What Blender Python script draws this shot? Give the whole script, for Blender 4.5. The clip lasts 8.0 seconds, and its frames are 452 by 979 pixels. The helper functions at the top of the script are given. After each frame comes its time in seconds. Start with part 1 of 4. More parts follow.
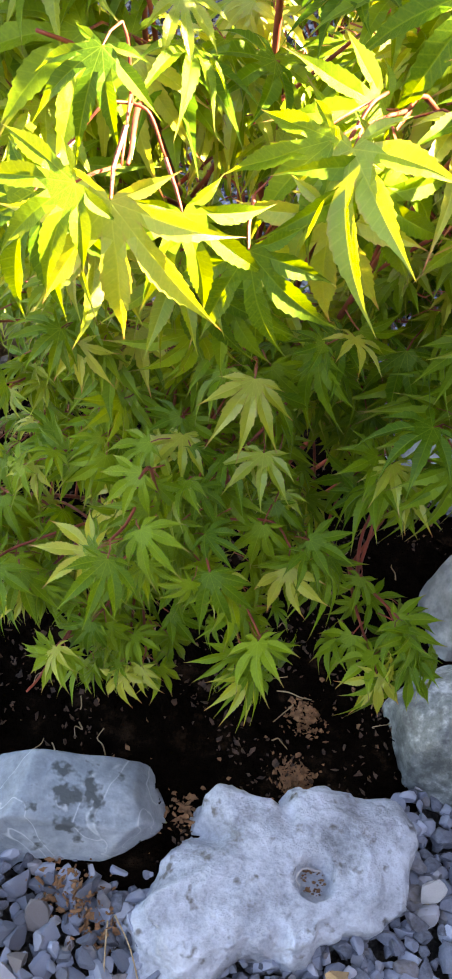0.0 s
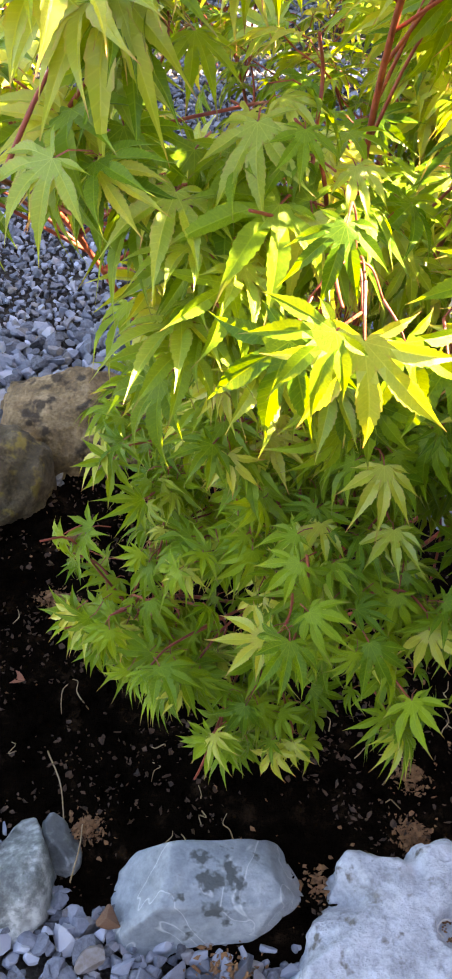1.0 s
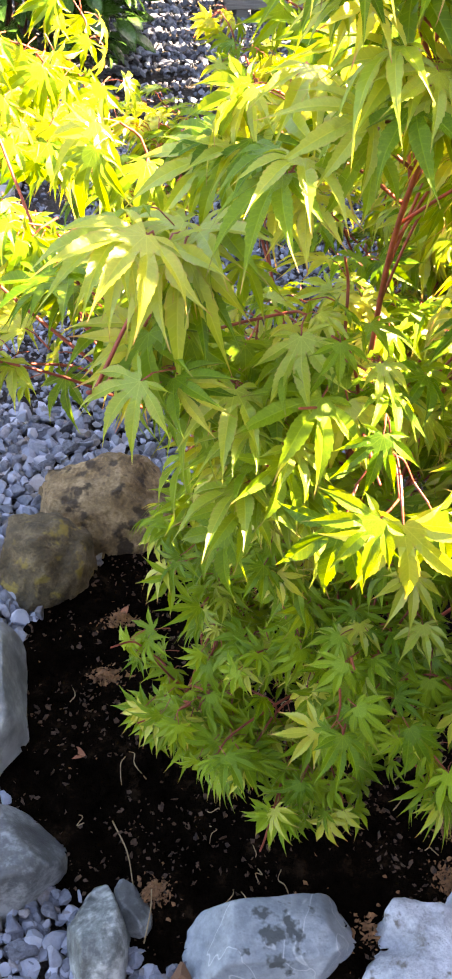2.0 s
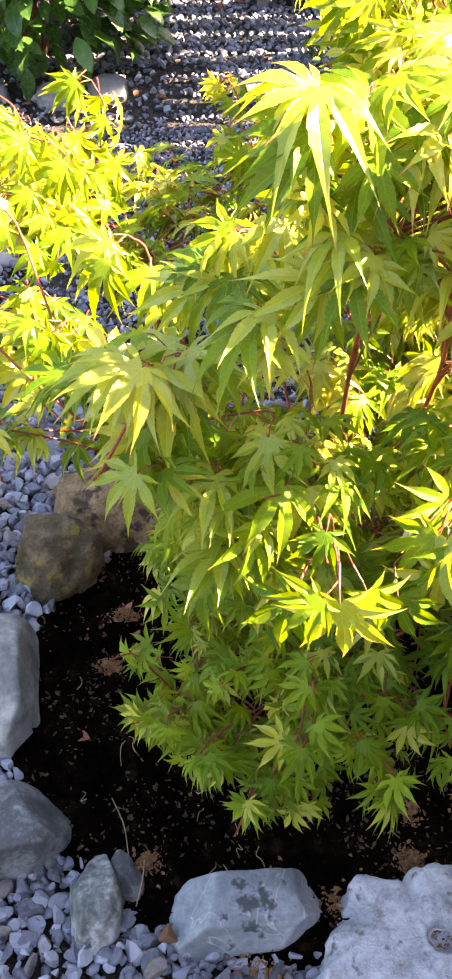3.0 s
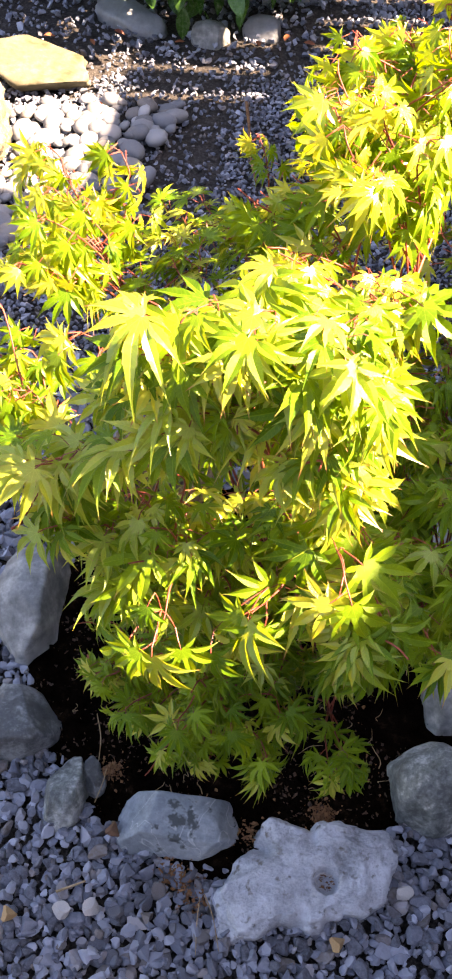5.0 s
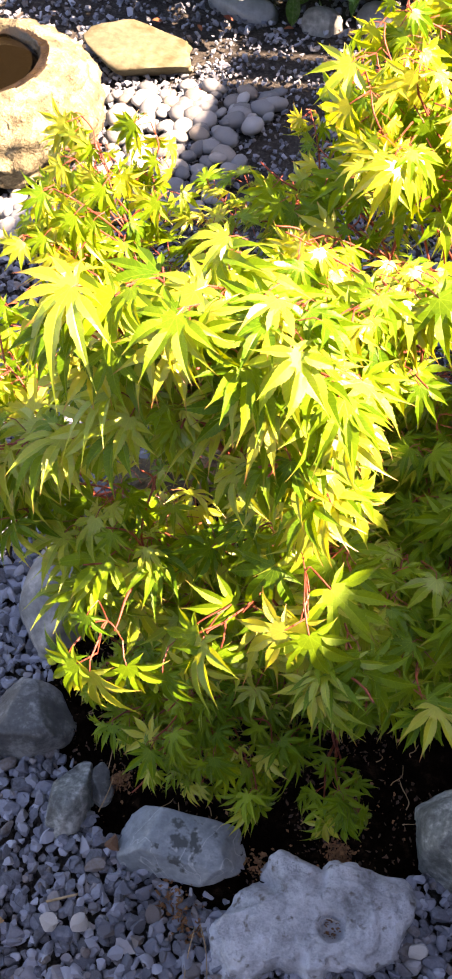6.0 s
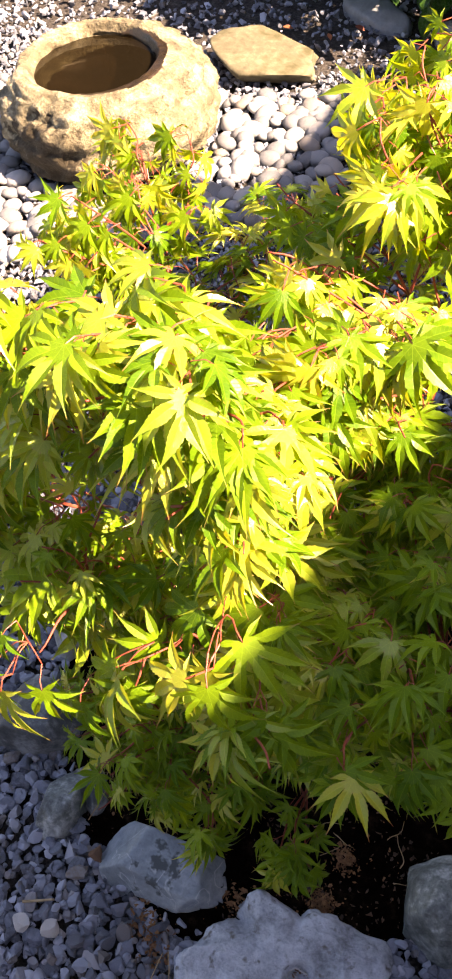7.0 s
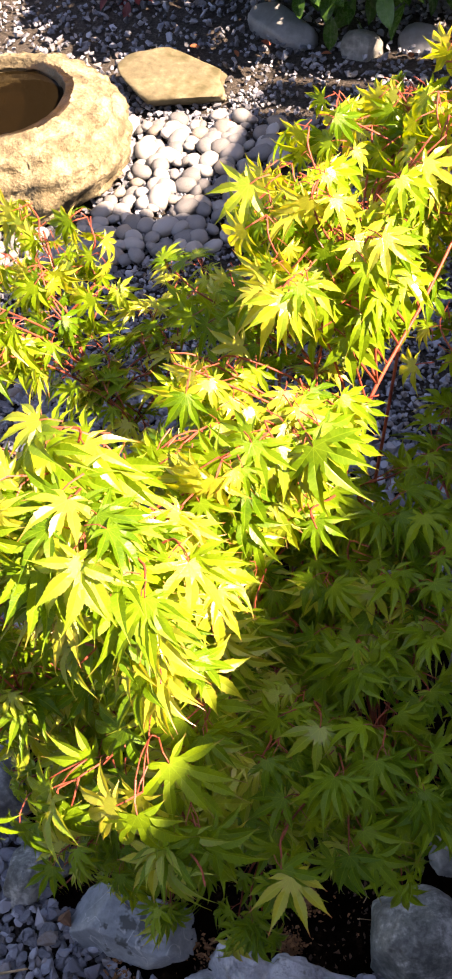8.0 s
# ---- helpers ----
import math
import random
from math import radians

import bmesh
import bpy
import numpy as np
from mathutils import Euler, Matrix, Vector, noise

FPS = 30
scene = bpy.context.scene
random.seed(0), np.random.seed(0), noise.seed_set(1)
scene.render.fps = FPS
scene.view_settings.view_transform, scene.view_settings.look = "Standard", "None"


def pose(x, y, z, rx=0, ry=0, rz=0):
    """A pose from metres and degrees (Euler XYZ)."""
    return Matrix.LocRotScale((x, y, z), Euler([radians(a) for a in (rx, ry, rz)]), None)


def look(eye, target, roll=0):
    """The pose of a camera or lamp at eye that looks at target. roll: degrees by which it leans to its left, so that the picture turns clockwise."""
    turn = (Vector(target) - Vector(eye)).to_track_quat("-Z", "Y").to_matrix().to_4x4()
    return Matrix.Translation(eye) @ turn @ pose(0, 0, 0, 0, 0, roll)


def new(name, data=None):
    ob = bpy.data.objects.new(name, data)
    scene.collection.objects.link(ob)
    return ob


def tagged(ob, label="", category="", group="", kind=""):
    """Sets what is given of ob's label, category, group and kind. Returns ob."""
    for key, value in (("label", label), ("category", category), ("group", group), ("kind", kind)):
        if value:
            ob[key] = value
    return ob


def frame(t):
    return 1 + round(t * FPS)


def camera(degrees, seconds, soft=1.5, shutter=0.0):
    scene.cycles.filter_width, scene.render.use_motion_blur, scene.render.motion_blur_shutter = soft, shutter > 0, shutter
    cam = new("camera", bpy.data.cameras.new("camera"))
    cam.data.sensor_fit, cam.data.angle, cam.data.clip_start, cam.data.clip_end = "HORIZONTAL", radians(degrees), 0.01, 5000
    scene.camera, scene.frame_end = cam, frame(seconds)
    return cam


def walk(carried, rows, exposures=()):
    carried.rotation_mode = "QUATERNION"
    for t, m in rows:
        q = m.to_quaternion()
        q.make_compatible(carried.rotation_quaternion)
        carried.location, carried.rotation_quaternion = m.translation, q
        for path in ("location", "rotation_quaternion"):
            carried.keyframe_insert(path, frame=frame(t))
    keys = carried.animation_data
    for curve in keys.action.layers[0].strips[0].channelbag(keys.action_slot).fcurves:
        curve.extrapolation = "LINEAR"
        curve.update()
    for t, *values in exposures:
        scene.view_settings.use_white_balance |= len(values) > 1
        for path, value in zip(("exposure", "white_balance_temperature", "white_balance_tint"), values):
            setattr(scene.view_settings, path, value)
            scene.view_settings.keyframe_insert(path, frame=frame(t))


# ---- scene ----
cam = camera(26.3, 8.0, 2.3)
PATH = [
    (0, (0.092, 0.016, 0.926), (0.273, 1.299, -0.597), 13.1),
    (0.5, (0.023, -0.011, 0.936), (0.247, 1.35, -0.512), 11.0),
    (1, (-0.029, -0.026, 0.967), (0.203, 1.386, -0.43), 6.4),
    (1.5, (-0.052, -0.035, 1.008), (0.18, 1.405, -0.361), 3.9),
    (1.7, (-0.07, -0.039, 1.043), (0.164, 1.408, -0.318), 3.2),
    (2.8, (-0.075, -0.078, 1.195), (0.138, 1.363, -0.175), 1.9),
    (3, (-0.059, -0.087, 1.235), (0.135, 1.302, -0.191), 3.6),
    (3.5, (0.013, -0.103, 1.376), (0.086, 1.138, -0.191), 4.9),
    (4, (0.078, -0.097, 1.472), (0.062, 1.125, -0.111), 5.1),
    (4.5, (0.126, -0.105, 1.517), (0.038, 1.101, -0.076), 3.3),
    (5, (0.183, -0.1, 1.525), (0.039, 1.091, -0.075), 1.2),
    (5.2, (0.208, -0.095, 1.53), (0.011, 1.087, -0.072), -0.5),
    (6.3, (0.343, 0.034, 1.424), (-0.166, 1.14, -0.162), -5.8),
    (6.5, (0.373, 0.063, 1.424), (-0.224, 1.135, -0.155), -7.1),
    (7, (0.434, 0.079, 1.423), (-0.216, 1.131, -0.148), -8.1),
    (7.5, (0.439, 0.101, 1.425), (-0.203, 1.143, -0.156), -11.6),
    (8, (0.448, 0.162, 1.492), (-0.118, 1.225, -0.106), -10.2),
]
walk(cam, [(t, look(eye, target, roll)) for t, eye, target, roll in PATH],
     [(0.0, 4.33, 8500, 18.5), (1.7, 4.38, 8500, 19.5), (2.8, 4.08, 8400, 22), (3.5, 3.90, 8300, 23), (4.5, 3.62, 8200, 24), (5.2, 3.42, 8200, 26.5), (6.3, 3.04, 8200, 26.5), (8.0, 2.70, 8200, 26.5)])

# ---- world and sun ----
SUN = Vector((0.7, 0.05, 0.7)).normalized()
world = bpy.data.worlds.new("world")
scene.world = world
world.use_nodes = True
sky = world.node_tree.nodes.new("ShaderNodeTexSky")
sky.sky_type = "NISHITA"
sky.sun_disc = False
sky.sun_elevation = math.asin(SUN.z)
sky.sun_rotation = math.atan2(SUN.x, SUN.y)
world.node_tree.links.new(sky.outputs[0], world.node_tree.nodes["Background"].inputs[0])
world.node_tree.nodes["Background"].inputs[1].default_value = 0.058
lamp = bpy.data.lights.new("sun", "SUN")
lamp.energy, lamp.angle, lamp.color = 5.0, radians(0.5), (1.0, 0.86, 0.66)
new("sun", lamp).matrix_world = look(SUN * 20, (0, 0, 0))


# ---- materials ----
class Nodes:
    def __init__(self, name):
        self.mat = bpy.data.materials.new(name)
        self.mat.use_nodes = True
        self.tree = self.mat.node_tree
        self.shader = self.tree.nodes["Principled BSDF"]
        self.out = self.tree.nodes["Material Output"]

    def add(self, kind, **values):
        node = self.tree.nodes.new("ShaderNode" + kind)
        for key, value in values.items():
            socket = node.inputs[key.replace("_", " ")] if key.replace("_", " ") in node.inputs else node.inputs[int(key[1:])]
            if isinstance(value, bpy.types.NodeSocket):
                self.tree.links.new(value, socket)
            else:
                socket.default_value = value
        return node

    def link(self, a, b):
        self.tree.links.new(a, b)

    def ramp(self, fac, *stops):
        node = self.tree.nodes.new("ShaderNodeValToRGB")
        while len(node.color_ramp.elements) < len(stops):
            node.color_ramp.elements.new(0.5)
        for e, (p, c) in zip(node.color_ramp.elements, stops):
            e.position = p
            e.color = (*c, 1) if len(c) == 3 else c
        self.link(fac, node.inputs[0])
        return node.outputs[0]

    def mix(self, fac, a, b, mode="MIX"):
        node = self.tree.nodes.new("ShaderNodeMix")
        node.data_type, node.blend_type = "RGBA", mode
        for socket, value in ((node.inputs[0], fac), (node.inputs[6], a), (node.inputs[7], b)):
            if isinstance(value, bpy.types.NodeSocket):
                self.link(value, socket)
            else:
                socket.default_value = value if isinstance(value, float) else (*value, 1)
        return node.outputs[2]

    def math(self, op, a, b=0.0, clamp=False):
        node = self.tree.nodes.new("ShaderNodeMath")
        node.operation, node.use_clamp = op, clamp
        for socket, value in zip(node.inputs, (a, b)):
            if isinstance(value, bpy.types.NodeSocket):
                self.link(value, socket)
            else:
                socket.default_value = value
        return node.outputs[0]

    def noise(self, scale, detail=4.0, rough=0.6, coord="Object", distort=0.0):
        tc = self.tree.nodes.new("ShaderNodeTexCoord")
        return self.add("TexNoise", Vector=tc.outputs[coord], Scale=scale, Detail=detail, Roughness=rough, Distortion=distort).outputs[0]

    def cells(self, scale, coord="Object"):
        tc = self.tree.nodes.new("ShaderNodeTexCoord")
        return self.add("TexVoronoi", Vector=tc.outputs[coord], Scale=scale).outputs[0]

    def bump(self, height, strength, distance):
        node = self.add("Bump", Height=height, Strength=strength, Distance=distance)
        self.link(node.outputs[0], self.shader.inputs["Normal"])
        return node.outputs[0]

    def done(self, colour, rough=0.8, spec=0.5):
        for key, value in (("Base Color", colour), ("Roughness", rough), ("Specular IOR Level", spec)):
            if isinstance(value, bpy.types.NodeSocket):
                self.link(value, self.shader.inputs[key])
            else:
                self.shader.inputs[key].default_value = (*value, 1) if isinstance(value, tuple) else value
        return self.mat


def stone(name, dark, mid, light, scale=14.0, rough=0.75, relief=0.004, spots=None, veins=None, spot_size=26.0, spot_from=0.62, sharp=9.0, tight=1.0, patch=None):
    n = Nodes(name)
    big, fine = n.noise(scale, 5.0, 0.62), n.noise(scale * 9, 6.0, 0.7)
    colour = n.ramp(n.math("ADD", n.math("MULTIPLY", big, 0.62), n.math("MULTIPLY", fine, 0.38)), (0.5 - 0.2 * tight, dark), (0.5, mid), (0.5 + 0.18 * tight, light))
    if veins:
        line = n.math("ABSOLUTE", n.math("SUBTRACT", n.noise(scale * 0.6, 3.0, 0.5, distort=1.2), 0.5))
        colour = n.mix(n.math("MULTIPLY", n.math("SUBTRACT", 1.0, n.math("MULTIPLY", line, 150.0), True), 0.42), colour, veins)
    if spots:
        s = n.noise(spot_size, 3.0, 0.55)
        if patch:
            tc = n.add("TexCoord")
            away = n.add("VectorMath", Vector=tc.outputs["Object"], _1=patch[:3])
            away.operation = "DISTANCE"
            s = n.math("ADD", s, n.math("MULTIPLY", n.math("SUBTRACT", patch[3], away.outputs["Value"]), 4.0))
        colour = n.mix(n.math("MULTIPLY", n.math("SUBTRACT", s, spot_from), sharp, True), colour, spots)
    n.bump(n.math("ADD", big, n.math("MULTIPLY", fine, 0.15)), 1.0, relief)
    return n.done(colour, n.ramp(fine, (0.3, (rough - 0.12,) * 3), (0.7, (min(rough + 0.12, 1.0),) * 3)))


BLUE_STONE = stone("blue_stone", (0.1, 0.125, 0.15), (0.205, 0.245, 0.28), (0.34, 0.385, 0.42), 11, 0.5, 0.008, (0.05, 0.062, 0.066), (0.6, 0.63, 0.65), 42, 0.555, 14.0, 0.75, (0.0, 0.008, 0.05, 0.036))
WHITE_STONE = stone("white_stone", (0.15, 0.17, 0.195), (0.345, 0.38, 0.435), (0.49, 0.54, 0.61), 19, 0.58, 0.014, (0.11, 0.105, 0.1), None, 60, 0.6, 9.0, 0.72)
DARK_STONE = stone("dark_stone", (0.03, 0.034, 0.036), (0.075, 0.084, 0.09), (0.22, 0.24, 0.25), 12, 0.55, 0.006, (0.3, 0.31, 0.31), None, 9, 0.66, 10.0, 0.6)
GREEN_STONE = stone("green_stone", (0.056, 0.067, 0.068), (0.15, 0.173, 0.172), (0.36, 0.39, 0.39), 13, 0.5, 0.007, (0.045, 0.052, 0.052), None, 22, 0.58, 8.0, 0.42)
GREY_STONE = stone("grey_stone", (0.09, 0.1, 0.105), (0.19, 0.205, 0.21), (0.35, 0.365, 0.365), 5, 0.65, 0.004, (0.085, 0.09, 0.095), None, 9, 0.57, 7.0, 0.45)
BROWN_STONE = stone("brown_stone", (0.05, 0.032, 0.014), (0.175, 0.12, 0.06), (0.36, 0.27, 0.16), 22, 0.85, 0.022, (0.04, 0.026, 0.013), None, 34, 0.54, 12.0, 0.8)
MOSS_STONE = stone("moss_stone", (0.028, 0.021, 0.01), (0.075, 0.056, 0.029), (0.18, 0.14, 0.08), 26, 0.9, 0.022, (0.2, 0.15, 0.035), None, 30, 0.57, 12.0, 0.75)
# the patch paints shade and moss low on the basin's front left
TAN_STONE = stone("tan_stone", (0.045, 0.036, 0.02), (0.14, 0.12, 0.075), (0.33, 0.305, 0.215), 15, 0.85, 0.03, (0.035, 0.026, 0.013), None, 38, 0.6, 9.0, 0.75, (-0.05, -0.26, 0.03, 0.2))
# wet stone inside the bowl, darkened further to paint in its shade
WET_SHADED_STONE = stone("wet_shaded_stone", (0.008, 0.005, 0.003), (0.025, 0.016, 0.008), (0.06, 0.038, 0.018), 12, 0.35, 0.006)
FLAT_STONE = stone("flat_stone", (0.035, 0.032, 0.018), (0.105, 0.095, 0.06), (0.21, 0.19, 0.13), 9, 0.85, 0.006, (0.055, 0.05, 0.022), None, 14, 0.5, 5.0)
SLATE = stone("slate", (0.09, 0.1, 0.115), (0.16, 0.18, 0.2), (0.24, 0.26, 0.29), 9, 0.6, 0.003)
BONE = stone("pale_chip", (0.32, 0.32, 0.33), (0.42, 0.42, 0.42), (0.52, 0.51, 0.5), 40, 0.7, 0.001)
OCHRE = stone("ochre_chip", (0.3, 0.18, 0.08), (0.42, 0.27, 0.13), (0.5, 0.35, 0.2), 40, 0.7, 0.001)
RUST = stone("rust_chip", (0.1, 0.045, 0.025), (0.16, 0.08, 0.045), (0.22, 0.12, 0.07), 40, 0.7, 0.001)


def gravel_material(name, dark, mid, light, loose):
    n = Nodes(name)
    pick = n.add("ObjectInfo").outputs["Random"] if loose else n.add("NewGeometry").outputs["Random Per Island"]
    grain = n.noise(170.0, 4.0, 0.7)
    colour = n.ramp(pick, (0.0, dark), (0.5, mid), (0.93, light), (1.0, tuple(min(1.25 * v, 0.8) for v in light)))
    tone = n.math("FRACT", n.math("MULTIPLY", pick, 37.0))
    colour = n.mix(n.ramp(tone, (0.8, (0.0,) * 3), (1.0, (0.55,) * 3)), colour, (0.2, 0.15, 0.1))
    colour = n.mix(n.ramp(grain, (0.35, (0.0,) * 3), (0.7, (0.32,) * 3)), colour, tuple(1.15 * v for v in light))
    n.bump(grain, 0.4, 0.0015)
    return n.done(colour, 0.72, 0.4)


GRAVEL = gravel_material("gravel", (0.032, 0.036, 0.047), (0.107, 0.125, 0.168), (0.26, 0.29, 0.36), False)
GRAVEL_LOOSE = gravel_material("gravel_loose", (0.032, 0.036, 0.047), (0.107, 0.125, 0.168), (0.26, 0.29, 0.36), True)
PEBBLE = gravel_material("pebble", (0.075, 0.082, 0.095), (0.16, 0.17, 0.19), (0.28, 0.29, 0.31), True)


def soil_material():
    n = Nodes("soil")
    big, fine = n.noise(30.0, 6.0, 0.7), n.noise(240.0, 4.0, 0.7)
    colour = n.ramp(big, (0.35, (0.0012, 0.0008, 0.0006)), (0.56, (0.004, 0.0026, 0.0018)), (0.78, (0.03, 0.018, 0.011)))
    n.bump(n.math("ADD", big, n.math("MULTIPLY", fine, 0.4)), 0.9, 0.01)
    return n.done(colour, 1.0, 0.0)


def ground_material():
    n = Nodes("ground_grit")
    big, fine = n.noise(3.0, 5.0, 0.6), n.noise(120.0, 5.0, 0.7)
    colour = n.ramp(fine, (0.35, (0.02, 0.018, 0.017)), (0.55, (0.06, 0.056, 0.055)), (0.75, (0.15, 0.15, 0.155)))
    colour = n.mix(n.math("MULTIPLY", big, 0.5), colour, (0.035, 0.026, 0.019))
    n.bump(fine, 0.9, 0.01)
    return n.done(colour, 0.95, 0.2)


def plain(name, a, b, scale, rough, relief=0.001, spec=0.4, stretch=None):
    n = Nodes(name)
    if stretch:
        tc = n.add("TexCoord")
        mp = n.add("Mapping", Vector=tc.outputs["Object"], Scale=stretch)
        grain = n.add("TexNoise", Vector=mp.outputs[0], Scale=scale, Detail=6.0, Roughness=0.65).outputs[0]
    else:
        grain = n.noise(scale, 5.0, 0.65)
    pick = n.add("ObjectInfo").outputs["Random"]
    colour = n.mix(n.math("MULTIPLY", pick, 0.35), n.ramp(grain, (0.35, a), (0.65, b)), a)
    n.bump(grain, 0.5, relief)
    return n.done(colour, rough, spec)


SOIL, GROUND = soil_material(), ground_material()
LITTER = plain("litter", (0.1, 0.045, 0.02), (0.29, 0.15, 0.07), 160, 0.9)
DARK_LITTER = plain("dark_litter", (0.016, 0.009, 0.006), (0.085, 0.046, 0.027), 120, 0.9)
STRAW = plain("straw", (0.22, 0.15, 0.08), (0.42, 0.32, 0.2), 60, 0.8)
WOOD = plain("fence_wood", (0.03, 0.02, 0.014), (0.085, 0.06, 0.042), 12, 0.85, 0.002, 0.3, (14, 14, 1))
GREY_WOOD = plain("grey_wood", (0.16, 0.165, 0.17), (0.3, 0.305, 0.31), 12, 0.8, 0.002, 0.3, (1, 14, 14))
CONCRETE = plain("concrete", (0.33, 0.33, 0.34), (0.5, 0.5, 0.51), 18, 0.9, 0.002)
RENDERED = plain("rendered_wall", (0.24, 0.23, 0.22), (0.34, 0.33, 0.31), 6, 0.9, 0.003)
FEATHER = plain("feather", (0.42, 0.46, 0.5), (0.7, 0.73, 0.76), 160, 0.6, 0.0005)
BARK = plain("red_bark", (0.16, 0.028, 0.018), (0.34, 0.075, 0.045), 60, 0.55, 0.001, 0.4)
TRUNK_BARK = plain("trunk_bark", (0.055, 0.022, 0.015), (0.16, 0.06, 0.035), 45, 0.8, 0.002)
PETIOLE = plain("red_stalk", (0.19, 0.035, 0.024), (0.34, 0.085, 0.05), 60, 0.45, 0.0005)


def leaf_material(name, deep, fresh, tip, through_deep, through_fresh, rough, mixing, edge=0.0, gloss=0.5):
    """A leaf's face, with paler veins along each lobe and off to its sides, tips that redden, and light that comes through."""
    n = Nodes(name)
    uv = n.add("UVMap")
    split = n.add("SeparateXYZ", Vector=uv.outputs[0])
    along, aside = split.outputs[0], split.outputs[1]
    pick = n.math("FRACT", n.math("ADD", n.add("ObjectInfo").outputs["Random"], n.add("NewGeometry").outputs["Random Per Island"]))
    blotch = n.noise(45.0, 4.0, 0.6)
    fac = n.math("ADD", n.math("MULTIPLY", pick, 0.8), n.math("MULTIPLY", n.math("SUBTRACT", blotch, 0.5), 0.9), True)
    vein = n.math("SUBTRACT", 1.0, n.math("MULTIPLY", aside, 10.0), True)
    comb = n.math("FRACT", n.math("MULTIPLY", n.math("SUBTRACT", along, n.math("MULTIPLY", aside, 0.09)), 13.0))
    side = n.math("SUBTRACT", 1.0, n.math("MULTIPLY", n.math("ABSOLUTE", n.math("SUBTRACT", comb, 0.5)), 9.0), True)
    lines = n.math("MAXIMUM", vein, n.math("MULTIPLY", side, 0.4))
    reach = n.math("MULTIPLY", n.math("SUBTRACT", n.math("ADD", along, n.math("MULTIPLY", pick, 0.2)), 1.0), 6.0, True)
    rim = n.math("MULTIPLY", n.math("MULTIPLY", n.math("SUBTRACT", aside, 0.72), 3.0, True), edge)
    colours = []
    for a, b in ((deep, fresh), (through_deep, through_fresh)):
        c = n.mix(fac, a, b)
        c = n.mix(n.math("MULTIPLY", lines, 0.4), c, tuple(min(1.0, 1.5 * v + 0.02) for v in b))
        colours.append(n.mix(n.math("MAXIMUM", reach, rim), c, tip))
    n.bump(n.math("ADD", n.math("MULTIPLY", lines, -0.5), n.math("MULTIPLY", n.noise(260.0, 3.0, 0.6), 0.8)), 0.4, 0.0006)
    n.done(colours[0], n.ramp(n.noise(90.0, 3.0, 0.6), (0.3, (rough - 0.07,) * 3), (0.7, (rough + 0.1,) * 3)), gloss)
    glow = n.add("BsdfTranslucent", Color=colours[1])
    blend = n.add("MixShader", Fac=mixing)
    n.link(n.shader.outputs[0], blend.inputs[1])
    n.link(glow.outputs[0], blend.inputs[2])
    n.link(blend.outputs[0], n.out.inputs[0])
    return n.mat


MAPLE_LEAF = leaf_material("maple_leaf", (0.042, 0.112, 0.004), (0.165, 0.275, 0.012), (0.28, 0.2, 0.06), (0.22, 0.39, 0.004), (0.62, 0.66, 0.01), 0.36, 0.26, gloss=0.22)
YOUNG_LEAF = leaf_material("young_maple_leaf", (0.165, 0.285, 0.016), (0.39, 0.405, 0.045), (0.52, 0.19, 0.08), (0.52, 0.6, 0.012), (0.95, 0.82, 0.04), 0.36, 0.36, 0.4, gloss=0.8)
SHRUB_LEAF = leaf_material("shrub_leaf", (0.02, 0.065, 0.015), (0.06, 0.15, 0.025), (0.05, 0.1, 0.02), (0.05, 0.16, 0.015), (0.1, 0.25, 0.02), 0.25, 0.2)
RED_LEAF = leaf_material("red_leaf", (0.1, 0.012, 0.014), (0.22, 0.03, 0.03), (0.2, 0.05, 0.04), (0.25, 0.02, 0.02), (0.4, 0.05, 0.04), 0.4, 0.35)
FALLEN_LEAF = leaf_material("fallen_leaf", (0.2, 0.045, 0.03), (0.36, 0.14, 0.06), (0.15, 0.05, 0.03), (0.3, 0.08, 0.04), (0.45, 0.2, 0.08), 0.6, 0.3)


def water_material():
    n = Nodes("water")
    n.bump(n.noise(22.0, 2.0, 0.5), 0.15, 0.003)
    n.shader.inputs["Transmission Weight"].default_value = 0.6
    n.shader.inputs["IOR"].default_value = 1.33
    return n.done((0.014, 0.01, 0.005), 0.03, 0.5)


WATER = water_material()


# ---- building helpers ----
def thing(name, label, category, group="", kind="", at=(0, 0, 0)):
    ob = new(name)
    ob.location = at
    ob.empty_display_size = 0.05
    return tagged(ob, label, category, group, kind)


def mesh_of(name, bm, material, smooth=True):
    me = bpy.data.meshes.new(name)
    bm.to_mesh(me)
    bm.free()
    for m in material if isinstance(material, (list, tuple)) else (material,):
        me.materials.append(m)
    if smooth:
        me.polygons.foreach_set("use_smooth", [True] * len(me.polygons))
    return me


def part(name, bm, material, parent, label="", smooth=True):
    ob = new(name, mesh_of(name, bm, material, smooth))
    ob.parent = parent
    return tagged(ob, label)


